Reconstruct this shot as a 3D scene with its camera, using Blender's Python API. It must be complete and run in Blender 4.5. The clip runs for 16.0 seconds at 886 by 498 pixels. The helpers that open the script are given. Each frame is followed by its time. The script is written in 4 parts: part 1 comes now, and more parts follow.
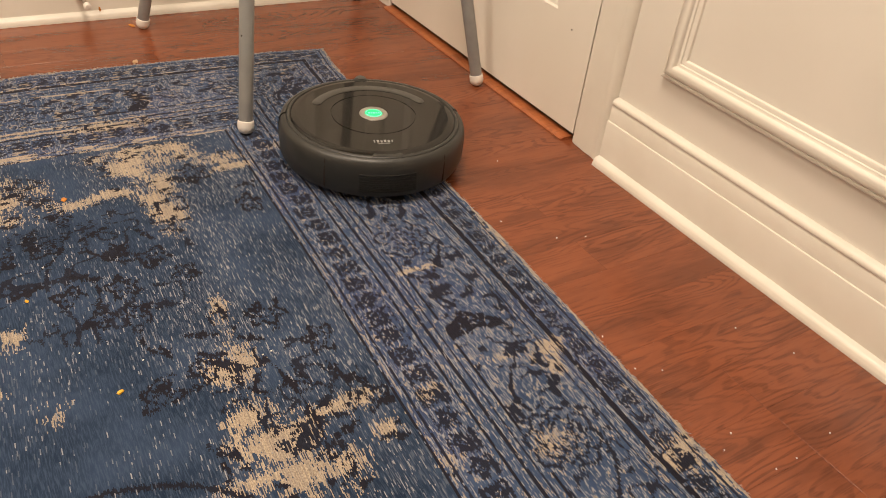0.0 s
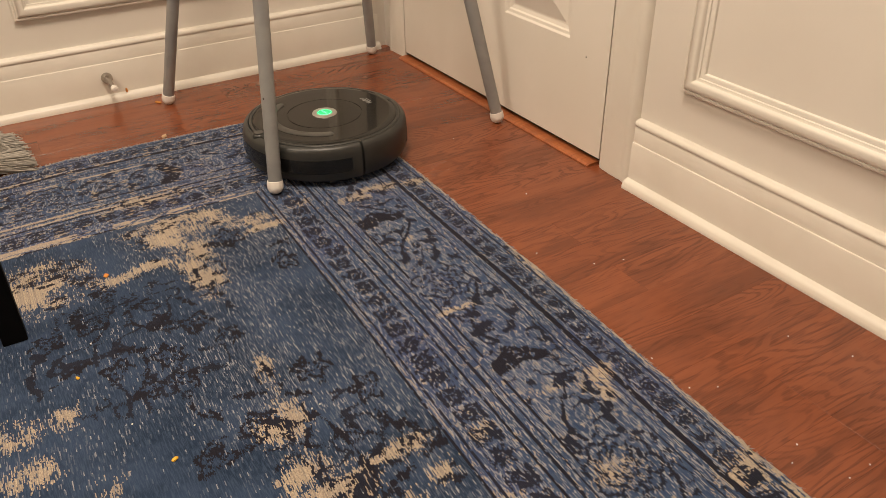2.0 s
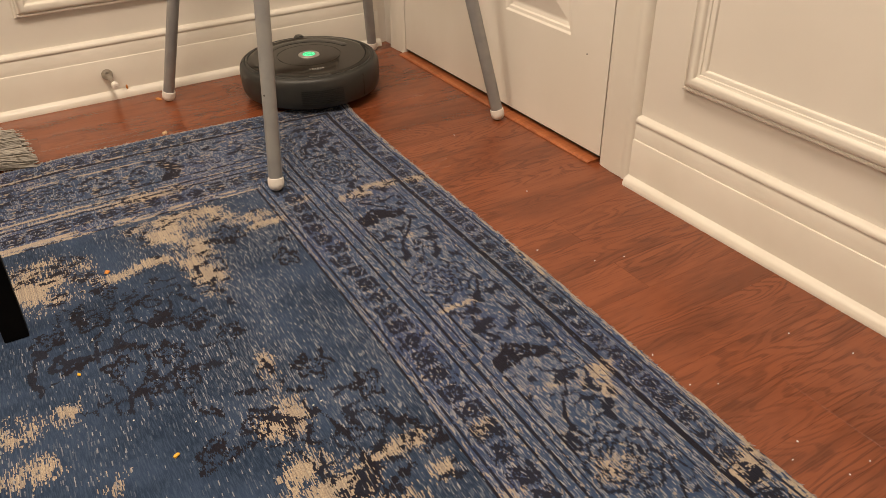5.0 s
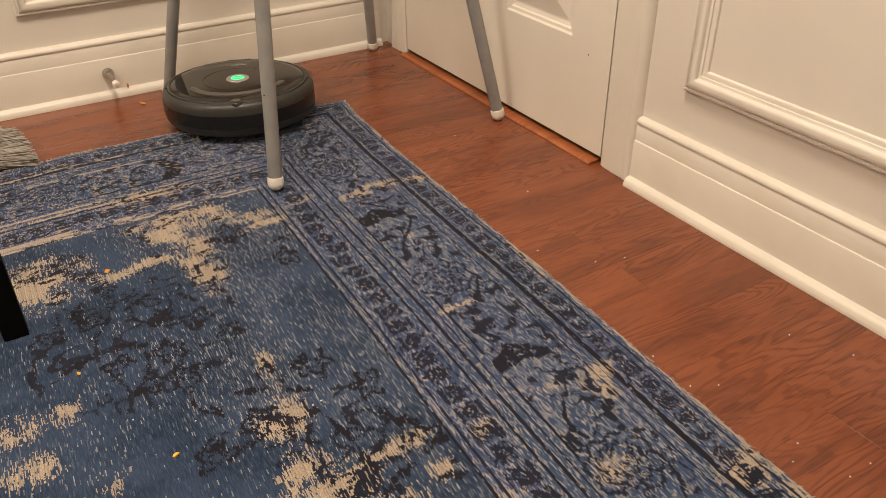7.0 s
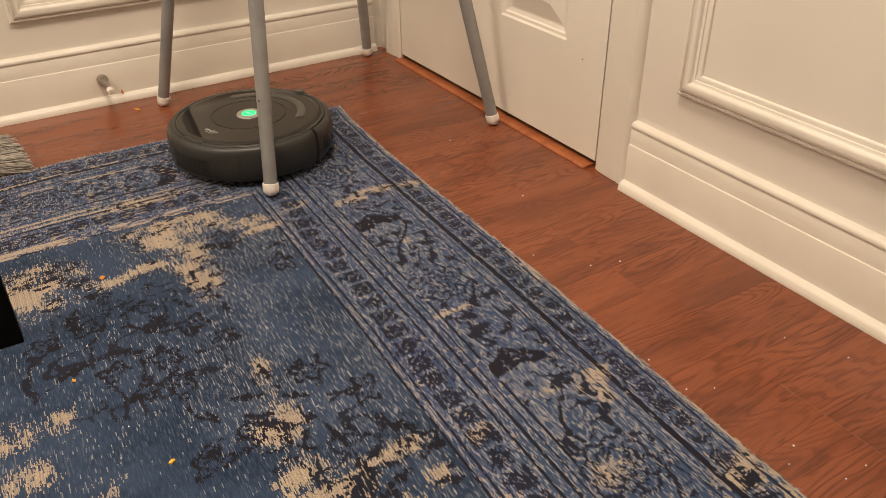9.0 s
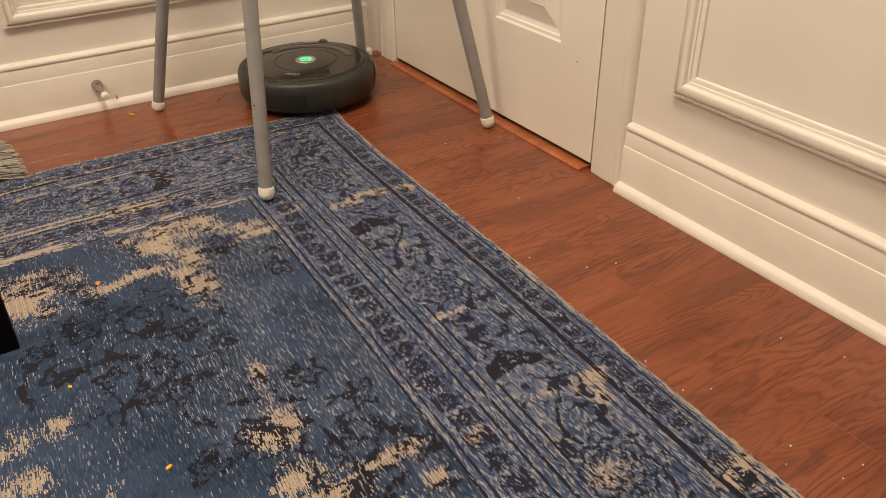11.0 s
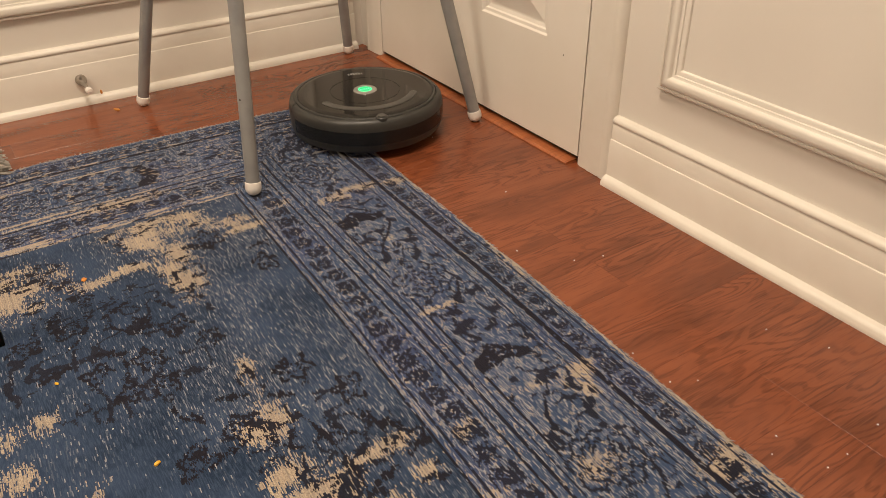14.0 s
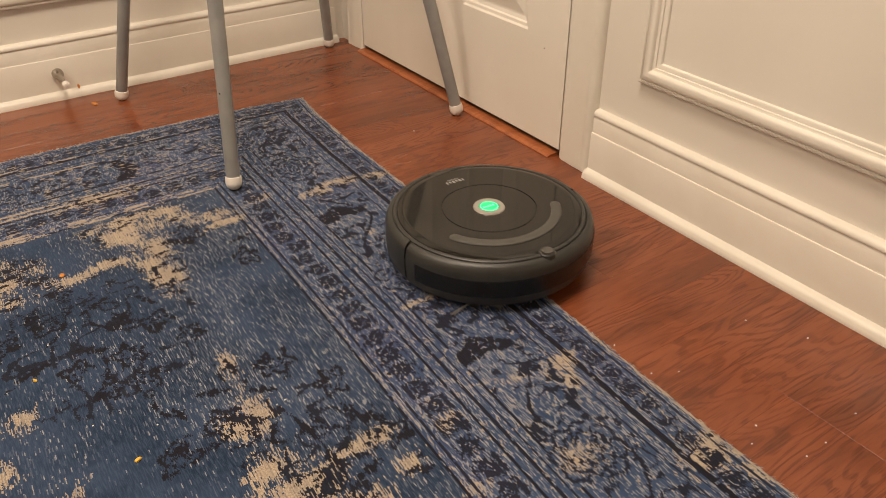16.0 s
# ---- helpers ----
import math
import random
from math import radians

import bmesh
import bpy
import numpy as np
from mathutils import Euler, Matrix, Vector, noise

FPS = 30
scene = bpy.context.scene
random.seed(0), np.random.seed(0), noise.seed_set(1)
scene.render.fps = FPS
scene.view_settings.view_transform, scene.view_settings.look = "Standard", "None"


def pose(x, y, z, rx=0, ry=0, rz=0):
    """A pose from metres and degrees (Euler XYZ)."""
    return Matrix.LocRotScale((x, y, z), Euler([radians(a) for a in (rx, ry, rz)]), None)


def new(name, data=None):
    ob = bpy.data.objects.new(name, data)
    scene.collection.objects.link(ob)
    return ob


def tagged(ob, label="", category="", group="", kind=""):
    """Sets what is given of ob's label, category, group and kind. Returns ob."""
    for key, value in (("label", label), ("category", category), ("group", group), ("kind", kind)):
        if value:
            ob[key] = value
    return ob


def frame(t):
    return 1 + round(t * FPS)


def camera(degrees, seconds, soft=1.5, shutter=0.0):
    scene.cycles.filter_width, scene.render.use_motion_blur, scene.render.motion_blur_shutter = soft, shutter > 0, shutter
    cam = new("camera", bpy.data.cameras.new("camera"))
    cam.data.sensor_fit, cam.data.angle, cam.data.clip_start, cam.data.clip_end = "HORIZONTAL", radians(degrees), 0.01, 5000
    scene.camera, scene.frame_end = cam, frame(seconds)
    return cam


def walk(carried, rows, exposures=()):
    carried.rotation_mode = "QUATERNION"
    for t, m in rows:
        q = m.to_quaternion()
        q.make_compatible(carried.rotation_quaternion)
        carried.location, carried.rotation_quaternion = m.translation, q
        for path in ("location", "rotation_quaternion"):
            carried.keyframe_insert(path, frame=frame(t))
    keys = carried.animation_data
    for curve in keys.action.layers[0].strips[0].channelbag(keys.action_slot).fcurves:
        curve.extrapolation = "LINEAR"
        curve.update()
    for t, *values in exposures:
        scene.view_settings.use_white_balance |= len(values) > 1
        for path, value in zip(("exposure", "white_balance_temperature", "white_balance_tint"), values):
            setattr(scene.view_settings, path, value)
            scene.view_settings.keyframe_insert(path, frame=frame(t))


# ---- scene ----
# Camera and its path
cam = camera(58.84, 16.0, soft=0.65, shutter=0.4)
walk(cam, [
    (0.0, pose(-1.0111, -2.0001, 0.7459, 54.132, -5.640, -30.518)),
    (0.5, pose(-1.0111, -1.9968, 0.7458, 55.371, -6.788, -28.842)),
    (1.0, pose(-1.0092, -1.9969, 0.7444, 57.627, -3.090, -30.774)),
    (1.5, pose(-1.0104, -2.0029, 0.7396, 57.687, 0.420, -32.069)),
    (2.0, pose(-1.0109, -2.0039, 0.7381, 57.404, 0.701, -31.570)),
    (2.5, pose(-1.0121, -2.0033, 0.7389, 57.332, 0.805, -31.678)),
    (3.0, pose(-1.0119, -2.0036, 0.7387, 57.253, 0.868, -31.875)),
    (3.5, pose(-1.0124, -2.0031, 0.7389, 57.191, 0.744, -31.726)),
    (4.0, pose(-1.0127, -2.0034, 0.7385, 57.181, 0.721, -31.648)),
    (6.5, pose(-1.0140, -2.0028, 0.7383, 57.194, 0.499, -31.448)),
    (7.0, pose(-1.0130, -2.0024, 0.7378, 57.202, 0.463, -31.438)),
    (7.5, pose(-1.0140, -2.0030, 0.7391, 57.292, 0.305, -31.595)),
    (8.0, pose(-1.0133, -2.0035, 0.7381, 57.396, 0.367, -31.673)),
    (8.5, pose(-1.0130, -2.0039, 0.7384, 57.452, 0.480, -31.716)),
    (9.0, pose(-1.0135, -2.0029, 0.7382, 57.546, 0.539, -31.877)),
    (11.5, pose(-1.0131, -2.0037, 0.7387, 57.755, 0.795, -32.419)),
    (12.0, pose(-1.0130, -2.0044, 0.7387, 57.743, 0.796, -32.535)),
    (12.5, pose(-1.0133, -2.0039, 0.7381, 57.751, 0.732, -32.687)),
    (13.0, pose(-1.0134, -2.0037, 0.7388, 57.692, 0.625, -32.821)),
    (13.5, pose(-1.0128, -2.0044, 0.7389, 57.503, 0.587, -33.010)),
    (14.0, pose(-1.0134, -2.0040, 0.7390, 57.301, 0.581, -33.263)),
    (14.5, pose(-1.0131, -2.0049, 0.7384, 57.277, 0.685, -33.440)),
    (15.0, pose(-1.0140, -2.0039, 0.7378, 57.238, 0.768, -33.622)),
    (15.5, pose(-1.0134, -2.0043, 0.7381, 57.108, 0.696, -33.813)),
    (16.0, pose(-1.0128, -2.0050, 0.7366, 56.925, 0.159, -34.491)),
], exposures=[(0.0, 0.18), (0.4, 0.02), (1.2, 0.02), (1.8, 0.0), (16.0, 0.0)])

# World and lamps
world = bpy.data.worlds.new("world")
scene.world = world
world.use_nodes = True
world.node_tree.nodes["Background"].inputs[0].default_value = (0.9, 0.75, 0.6, 1)
world.node_tree.nodes["Background"].inputs[1].default_value = 0.02

WALL = 0.03          # plane of both seen walls, behind their baseboards
LIGHT = (1.0, 0.825, 0.66)


def lamp(name, spot, size, power):
    data = bpy.data.lights.new(name, "AREA")
    data.shape, data.size, data.energy, data.color = "DISK", size, power, LIGHT
    ob = new(name, data)
    ob.location = spot
    return ob


LAMPS = ((-2.3, -0.95, 34), (-0.85, -1.25, 40))
for lx, ly, watts in LAMPS:
    lamp("ceiling_lamp_light", (lx, ly, 2.37), 0.6, watts)


# ---- materials ----
def nodes_of(name):
    m = bpy.data.materials.new(name)
    m.use_nodes = True
    nt = m.node_tree
    return m, nt, nt.nodes, nt.links, nt.nodes["Principled BSDF"]


def node(nt, kind, **values):
    n = nt.nodes.new(kind)
    for key, value in values.items():
        n.inputs[key].default_value = value
    return n


def mathn(nt, op, a, b, clamp=False):
    n = nt.nodes.new("ShaderNodeMath")
    n.operation, n.use_clamp = op, clamp
    for i, v in enumerate((a, b)):
        if isinstance(v, (int, float)):
            n.inputs[i].default_value = v
        else:
            nt.links.new(v, n.inputs[i])
    return n.outputs[0]


def mixc(nt, f, a, b):
    n = nt.nodes.new("ShaderNodeMix")
    n.data_type = "RGBA"
    for i, v in ((0, f), (6, a), (7, b)):
        if isinstance(v, (int, float)):
            n.inputs[i].default_value = v
        elif isinstance(v, tuple):
            n.inputs[i].default_value = (*v, 1)
        else:
            nt.links.new(v, n.inputs[i])
    return n.outputs[2]


def ramp(nt, f, lo, hi):
    n = nt.nodes.new("ShaderNodeMapRange")
    n.interpolation_type = "SMOOTHSTEP"
    nt.links.new(f, n.inputs[0])
    n.inputs[1].default_value, n.inputs[2].default_value = lo, hi
    return n.outputs[0]


def coords(nt, scale=(1, 1, 1), kind="Object", shift=None):
    tc = nt.nodes.new("ShaderNodeTexCoord")
    mp = nt.nodes.new("ShaderNodeMapping")
    mp.inputs["Scale"].default_value = scale
    nt.links.new(tc.outputs[kind], mp.inputs[0])
    if shift is not None:
        nt.links.new(shift, mp.inputs["Location"])
    return mp.outputs[0]


def noise_of(nt, vec, scale, detail=3.0, rough=0.55):
    n = node(nt, "ShaderNodeTexNoise", Scale=scale, Detail=detail, Roughness=rough)
    nt.links.new(vec, n.inputs["Vector"])
    return n.outputs[0]


def bump_of(nt, bsdf, height, strength, distance=0.002):
    b = node(nt, "ShaderNodeBump", Strength=strength, Distance=distance)
    nt.links.new(height, b.inputs["Height"])
    nt.links.new(b.outputs[0], bsdf.inputs["Normal"])


def plain(name, a, b, rough, metal=0.0, scale=8.0, fine=160.0, bump=0.15, coat=0.0, rough_var=0.12, distance=0.001):
    """Two tones mixed at a broad scale, fine grain in relief and gloss."""
    m, nt, ns, ln, bsdf = nodes_of(name)
    v = coords(nt)
    broad, grain = noise_of(nt, v, scale, 4), noise_of(nt, v, fine, 2)
    ln.new(mixc(nt, ramp(nt, broad, 0.3, 0.7), a, b), bsdf.inputs["Base Color"])
    ln.new(mathn(nt, "ADD", mathn(nt, "MULTIPLY", broad, rough_var), rough - rough_var / 2), bsdf.inputs["Roughness"])
    bsdf.inputs["Metallic"].default_value = metal
    bsdf.inputs["Coat Weight"].default_value = coat
    bsdf.inputs["Coat Roughness"].default_value = 0.06
    bump_of(nt, bsdf, grain, bump, distance)
    return m


M_WALL = plain("wall_paint", (0.74, 0.70, 0.63), (0.70, 0.66, 0.59), 0.55, scale=3, fine=90, bump=0.10)
M_TRIM = plain("trim_paint", (0.74, 0.705, 0.63), (0.69, 0.65, 0.57), 0.38, scale=6, fine=60, bump=0.08)
M_DOOR = plain("door_paint", (0.77, 0.73, 0.66), (0.73, 0.69, 0.61), 0.40, scale=4, fine=120, bump=0.10)
M_CEIL = plain("ceiling_paint", (0.78, 0.76, 0.72), (0.74, 0.72, 0.68), 0.8)
M_STEEL = plain("grey_lacquer", (0.30, 0.30, 0.29), (0.25, 0.25, 0.25), 0.42, metal=0.25, scale=20, fine=300, bump=0.05)
M_FOOT = plain("white_rubber", (0.80, 0.76, 0.70), (0.72, 0.67, 0.60), 0.45, scale=40)
M_SHELL = plain("charcoal_plastic", (0.022, 0.0222, 0.0198), (0.029, 0.0290, 0.0262), 0.42, scale=25, fine=900, bump=0.12, distance=0.0004)
M_RIM = plain("graphite_plastic", (0.025, 0.0250, 0.0222), (0.032, 0.0320, 0.0286), 0.40, scale=25, fine=900, bump=0.08, distance=0.0004)
M_GLOSS = plain("gloss_black_plastic", (0.009, 0.0085, 0.007), (0.012, 0.011, 0.009), 0.07, scale=12, fine=60, bump=0.01, rough_var=0.06)
M_WINDOW = plain("smoked_window", (0.008, 0.008, 0.008), (0.011, 0.011, 0.011), 0.22, scale=20, bump=0.0)
M_WINDOW.node_tree.nodes["Principled BSDF"].inputs["Specular IOR Level"].default_value = 0.40
M_VENT = plain("vent_plastic", (0.011, 0.011, 0.0098), (0.015, 0.015, 0.0135), 0.5, scale=25)
M_HANDLE = plain("grey_plastic", (0.058, 0.056, 0.050), (0.070, 0.067, 0.060), 0.36, scale=30, fine=700, bump=0.05)
M_SILVER = plain("satin_silver", (0.62, 0.61, 0.58), (0.55, 0.54, 0.51), 0.32, metal=0.85, scale=60)
M_CHROME = plain("brushed_nickel", (0.40, 0.37, 0.33), (0.33, 0.30, 0.27), 0.20, metal=1.0, scale=50, fine=400)
M_MARK = plain("pale_print", (0.28, 0.28, 0.27), (0.24, 0.24, 0.23), 0.4, scale=200)
M_BLACK = plain("black_paint", (0.0025, 0.0025, 0.0025), (0.004, 0.004, 0.004), 0.75, scale=20)
M_BLACK.node_tree.nodes["Principled BSDF"].inputs["Specular IOR Level"].default_value = 0.08
M_CRUMB = plain("orange_crumb", (0.62, 0.26, 0.04), (0.42, 0.14, 0.02), 0.7, scale=300, fine=900, bump=0.5)
M_FLAKE = plain("beige_flake", (0.52, 0.34, 0.19), (0.40, 0.25, 0.13), 0.7, scale=300, fine=900, bump=0.5)
M_CORN = plain("yellow_crumb", (0.80, 0.48, 0.03), (0.65, 0.34, 0.02), 0.5, scale=300, fine=900, bump=0.3)
M_LINT = plain("white_lint", (0.78, 0.75, 0.70), (0.65, 0.60, 0.55), 0.8, scale=300)
M_DARK = plain("dark_gap", (0.02, 0.012, 0.008), (0.03, 0.018, 0.012), 0.8)
M_BRISTLE = plain("grey_bristle", (0.36, 0.33, 0.28), (0.22, 0.20, 0.17), 0.6, scale=60)
M_SWEEP = plain("pale_bristle", (0.22, 0.215, 0.21), (0.17, 0.165, 0.16), 0.7, scale=80)


def glow(name, colour, strength):
    m, nt, ns, ln, bsdf = nodes_of(name)
    bsdf.inputs["Base Color"].default_value = (*colour, 1)
    bsdf.inputs["Emission Color"].default_value = (*colour, 1)
    bsdf.inputs["Emission Strength"].default_value = strength
    bsdf.inputs["Roughness"].default_value = 0.25
    return m


M_GREEN = glow("green_light", (0.015, 0.58, 0.21), 0.50)
M_GREEN_MARK = glow("pale_green_light", (0.16, 0.92, 0.48), 0.85)
M_LAMP = glow("lamp_glass", (1.0, 0.78, 0.52), 6.0)


def wood(name, a, b, dark, rough):
    """Stained oak along x: plank tone by the object, cathedral figure, pores."""
    m, nt, ns, ln, bsdf = nodes_of(name)
    info = ns.new("ShaderNodeObjectInfo")
    shift = ns.new("ShaderNodeCombineXYZ")
    ln.new(mathn(nt, "MULTIPLY", info.outputs["Random"], 37.0), shift.inputs[0])
    ln.new(mathn(nt, "MULTIPLY", info.outputs["Random"], 19.0), shift.inputs[1])
    v = coords(nt, (1.1, 7.0, 1), shift=shift.outputs[0])
    vf = coords(nt, (14, 420, 1), shift=shift.outputs[0])
    vb = coords(nt, (1, 1, 1), "Generated")
    figure = noise_of(nt, coords(nt, (2.6, 11.0, 1), shift=shift.outputs[0]), 1.0, 3.0, 0.42)
    rings = mathn(nt, "SINE", mathn(nt, "MULTIPLY", figure, 135.0), 0.0)
    zone = ramp(nt, noise_of(nt, coords(nt, (1.8, 8.0, 1), shift=shift.outputs[0]), 1.0, 2, 0.5), 0.32, 0.56)
    pores = noise_of(nt, vf, 1.0, 3, 0.6)
    cloud = noise_of(nt, v, 1.6, 3)
    tone = mixc(nt, mathn(nt, "ADD", mathn(nt, "MULTIPLY", info.outputs["Random"], 0.40), mathn(nt, "MULTIPLY", cloud, 0.60)), a, b)
    line = mathn(nt, "MULTIPLY", mathn(nt, "MULTIPLY", ramp(nt, rings, -0.1, 0.9), zone), ramp(nt, pores, 0.28, 0.58))
    c = mixc(nt, mathn(nt, "MULTIPLY", line, 0.54), tone, dark)
    c = mixc(nt, mathn(nt, "MULTIPLY", ramp(nt, pores, 0.54, 0.70), 0.46), c, dark)
    c = mixc(nt, mathn(nt, "MULTIPLY", ramp(nt, noise_of(nt, coords(nt, (3.5, 17.0, 1), shift=shift.outputs[0]), 1.0, 4, 0.6), 0.42, 0.66), 0.48), c, dark)
    ln.new(c, bsdf.inputs["Base Color"])
    ln.new(mathn(nt, "ADD", mathn(nt, "MULTIPLY", cloud, 0.16), rough - 0.08), bsdf.inputs["Roughness"])
    bump_of(nt, bsdf, mathn(nt, "SUBTRACT", 1.0, mathn(nt, "ADD", line, mathn(nt, "MULTIPLY", pores, 0.5))), 0.12, 0.0006)
    return m


M_WOOD = wood("stained_oak", (0.188, 0.052, 0.020), (0.236, 0.069, 0.027), (0.072, 0.020, 0.0090), 0.24)
M_SILL = wood("orange_oak", (0.34, 0.103, 0.036), (0.42, 0.135, 0.046), (0.19, 0.052, 0.02), 0.40)


# ---- mesh helpers ----
def part(name, bm, material, parent=None, label="", smooth=False):
    me = bpy.data.meshes.new(name)
    bm.normal_update()
    bm.to_mesh(me)
    bm.free()
    me.materials.append(material)
    if smooth:
        for p in me.polygons:
            p.use_smooth = True
        me.set_sharp_from_angle(angle=radians(35))
    ob = new(name, me)
    if parent is not None:
        ob.parent = parent
    if label:
        tagged(ob, label)
    return ob


def thing(name, label, category, group="", kind="", at=None):
    ob = new(name)
    ob.empty_display_size = 0.05
    if at is not None:
        ob.matrix_basis = at
    return tagged(ob, label, category, group, kind)


def box(bm, lo, hi, bevel=0.0, seg=2):
    lo, hi = Vector(lo), Vector(hi)
    m = Matrix.Translation((lo + hi) / 2) @ Matrix.Diagonal((*(hi - lo), 1))
    r = bmesh.ops.create_cube(bm, size=1, matrix=m)
    if bevel:
        es = list({e for v in r["verts"] for e in v.link_edges})
        bmesh.ops.bevel(bm, geom=es, offset=bevel, segments=seg, affect="EDGES", profile=0.5)
    return bm


def lathe(bm, profile, seg=48, m=None, a0=0.0, a1=360.0, closed=False):
    """Turns (radius, height) points about z; a part turn keeps open sides unless closed."""
    whole = abs(a1 - a0) >= 359.9
    n = seg if whole else seg + 1
    rings = []
    for i in range(n):
        a = radians(a0 + (a1 - a0) * i / seg)
        rings.append([bm.verts.new((r * math.cos(a), r * math.sin(a), z)) for r, z in profile])
    k = len(profile)
    last = k if closed else k - 1
    for i in range(seg):
        p, q = rings[i], rings[(i + 1) % n]
        for j in range(last):
            bm.faces.new((p[j], q[j], q[(j + 1) % k], p[(j + 1) % k]))
    if closed and not whole:
        bm.faces.new(rings[0])
        bm.faces.new(rings[-1][::-1])
    bmesh.ops.remove_doubles(bm, verts=bm.verts[:], dist=1e-6)
    if m is not None:
        bmesh.ops.transform(bm, matrix=m, verts=bm.verts[:])
    bmesh.ops.recalc_face_normals(bm, faces=bm.faces[:])
    return bm


def extrude(bm, profile, place, s0, s1):
    """A closed profile of (depth, height) drawn along s; place(s, depth, height) gives the point."""
    a = [bm.verts.new(place(s0, d, h)) for d, h in profile]
    b = [bm.verts.new(place(s1, d, h)) for d, h in profile]
    k = len(profile)
    for j in range(k):
        bm.faces.new((a[j], a[(j + 1) % k], b[(j + 1) % k], b[j]))
    bm.faces.new(a[::-1])
    bm.faces.new(b)
    bmesh.ops.recalc_face_normals(bm, faces=bm.faces[:])
    return bm


def arc(cx, cy, r, a0, a1, n):
    return [(cx + r * math.cos(radians(a0 + (a1 - a0) * i / n)), cy + r * math.sin(radians(a0 + (a1 - a0) * i / n))) for i in range(n + 1)]


def on_right(s, d, h):
    """s along the door wall (y), d out of the wall, h up."""
    return Vector((WALL - d, s, h))


def on_back(s, d, h):
    return Vector((s, WALL - d, h))


def loops(bm, place, rect, profile, fill):
    """A mitred frame: rectangle (s0, s1, h0, h1), each profile point (inset, depth) one loop."""
    s0, s1, h0, h1 = rect
    prev = None
    for inset, d in profile:
        ring = [bm.verts.new(place(s, d, h)) for s, h in ((s0 + inset, h0 + inset), (s1 - inset, h0 + inset), (s1 - inset, h1 - inset), (s0 + inset, h1 - inset))]
        if prev:
            for j in range(4):
                bm.faces.new((prev[j], prev[(j + 1) % 4], ring[(j + 1) % 4], ring[j]))
        prev = ring
    if fill:
        bm.faces.new(prev)
    bmesh.ops.recalc_face_normals(bm, faces=bm.faces[:])
    return bm


# ---- the room ----
X0, Y0, TOP = -3.2, -3.9, 2.5
DOOR = (-0.920, -0.101, 2.03)


def wall(name, lo, hi, label):
    return tagged(part(name, box(bmesh.new(), lo, hi), M_WALL), label, "wall", kind="structure")


wall("wall_north", (X0, WALL, 0), (WALL + 0.12, WALL + 0.12, TOP), "cream painted wall with wainscot panels")
wall("wall_south", (X0, Y0 - 0.12, 0), (WALL + 0.12, Y0, TOP), "plain cream painted wall")
wall("wall_west", (X0 - 0.12, Y0 - 0.12, 0), (X0, WALL + 0.12, TOP), "plain cream painted wall")
bm = bmesh.new()
box(bm, (WALL, Y0, 0), (WALL + 0.12, DOOR[0] - 0.012, TOP))
box(bm, (WALL, DOOR[0] - 0.012, DOOR[2] + 0.012), (WALL + 0.12, DOOR[1] + 0.012, TOP))
box(bm, (WALL, DOOR[1] + 0.012, 0), (WALL + 0.12, WALL, TOP))
tagged(part("wall_east", bm, M_WALL), "cream painted wall around a panelled door", "wall", kind="structure")
tagged(part("ceiling", box(bmesh.new(), (X0 - 0.12, Y0 - 0.12, TOP), (WALL + 0.12, WALL + 0.12, TOP + 0.1)), M_CEIL), "plain white ceiling", "ceiling", kind="structure")
wall("hall_wall", (WALL + 0.9, Y0, 0), (WALL + 1.0, WALL + 0.12, TOP), "plain wall behind the closed door")

# baseboard with cap and quarter-round shoe
SHOE = [(0, 0), (0.030, 0), (0.030, 0.006)] + arc(0.017, 0.006, 0.0125, 5, 85, 5) + [(0.0165, 0.0195), (0, 0.0195)]
BASE = [(0, 0.0195), (0.0158, 0.0195), (0.0158, 0.0925), (0.0150, 0.0945), (0.0128, 0.0951), (0.0126, 0.1240), (0.0114, 0.1264), (0.0112, 0.1280), (0.0136, 0.1288), (0.0143, 0.1310),
        (0.0138, 0.1345), (0.0122, 0.1372), (0.0095, 0.1392), (0.0050, 0.1404), (0, 0.141)]
for place, s0, s1, tag, tall in ((on_right, Y0, -1.0140, "east", 1.0), (on_back, X0, 0.0, "north", 1.035)):
    b = tagged(part("baseboard_" + tag, extrude(bmesh.new(), [(d, 0.0195 + (h - 0.0195) * tall) for d, h in BASE], place, s0, s1), M_TRIM, smooth=True), "cream painted baseboard with moulded cap", "baseboard", kind="structure")
    part("shoe_moulding", extrude(bmesh.new(), SHOE, place, s0, s1), M_TRIM, b, "rounded shoe moulding", smooth=True)

# picture-frame mouldings of the wainscot
FRAME = [(0, -0.002), (0, 0.009), (0.0025, 0.0115), (0.006, 0.0115), (0.007, 0.0098), (0.009, 0.0125), (0.013, 0.0165), (0.018, 0.0180), (0.0235, 0.0172), (0.0275, 0.0138),
         (0.029, 0.0100), (0.0315, 0.0085), (0.0335, 0.0082), (0.0345, 0.0060), (0.0395, 0.0052), (0.042, 0.0035), (0.044, -0.002)]


def panel_frame(place, rect):
    return tagged(part("panel_moulding", loops(bmesh.new(), place, rect, FRAME, False), M_TRIM, smooth=True), "cream picture-frame wall moulding", "moulding", "wainscot mouldings", "structure")


panel_frame(on_right, (-2.35, -1.106, 0.226, 0.80))
panel_frame(on_right, (-3.75, -2.45, 0.226, 0.80))
panel_frame(on_back, (-0.914, -0.13, 0.224, 0.80))
panel_frame(on_back, (-1.95, -1.03, 0.224, 0.80))

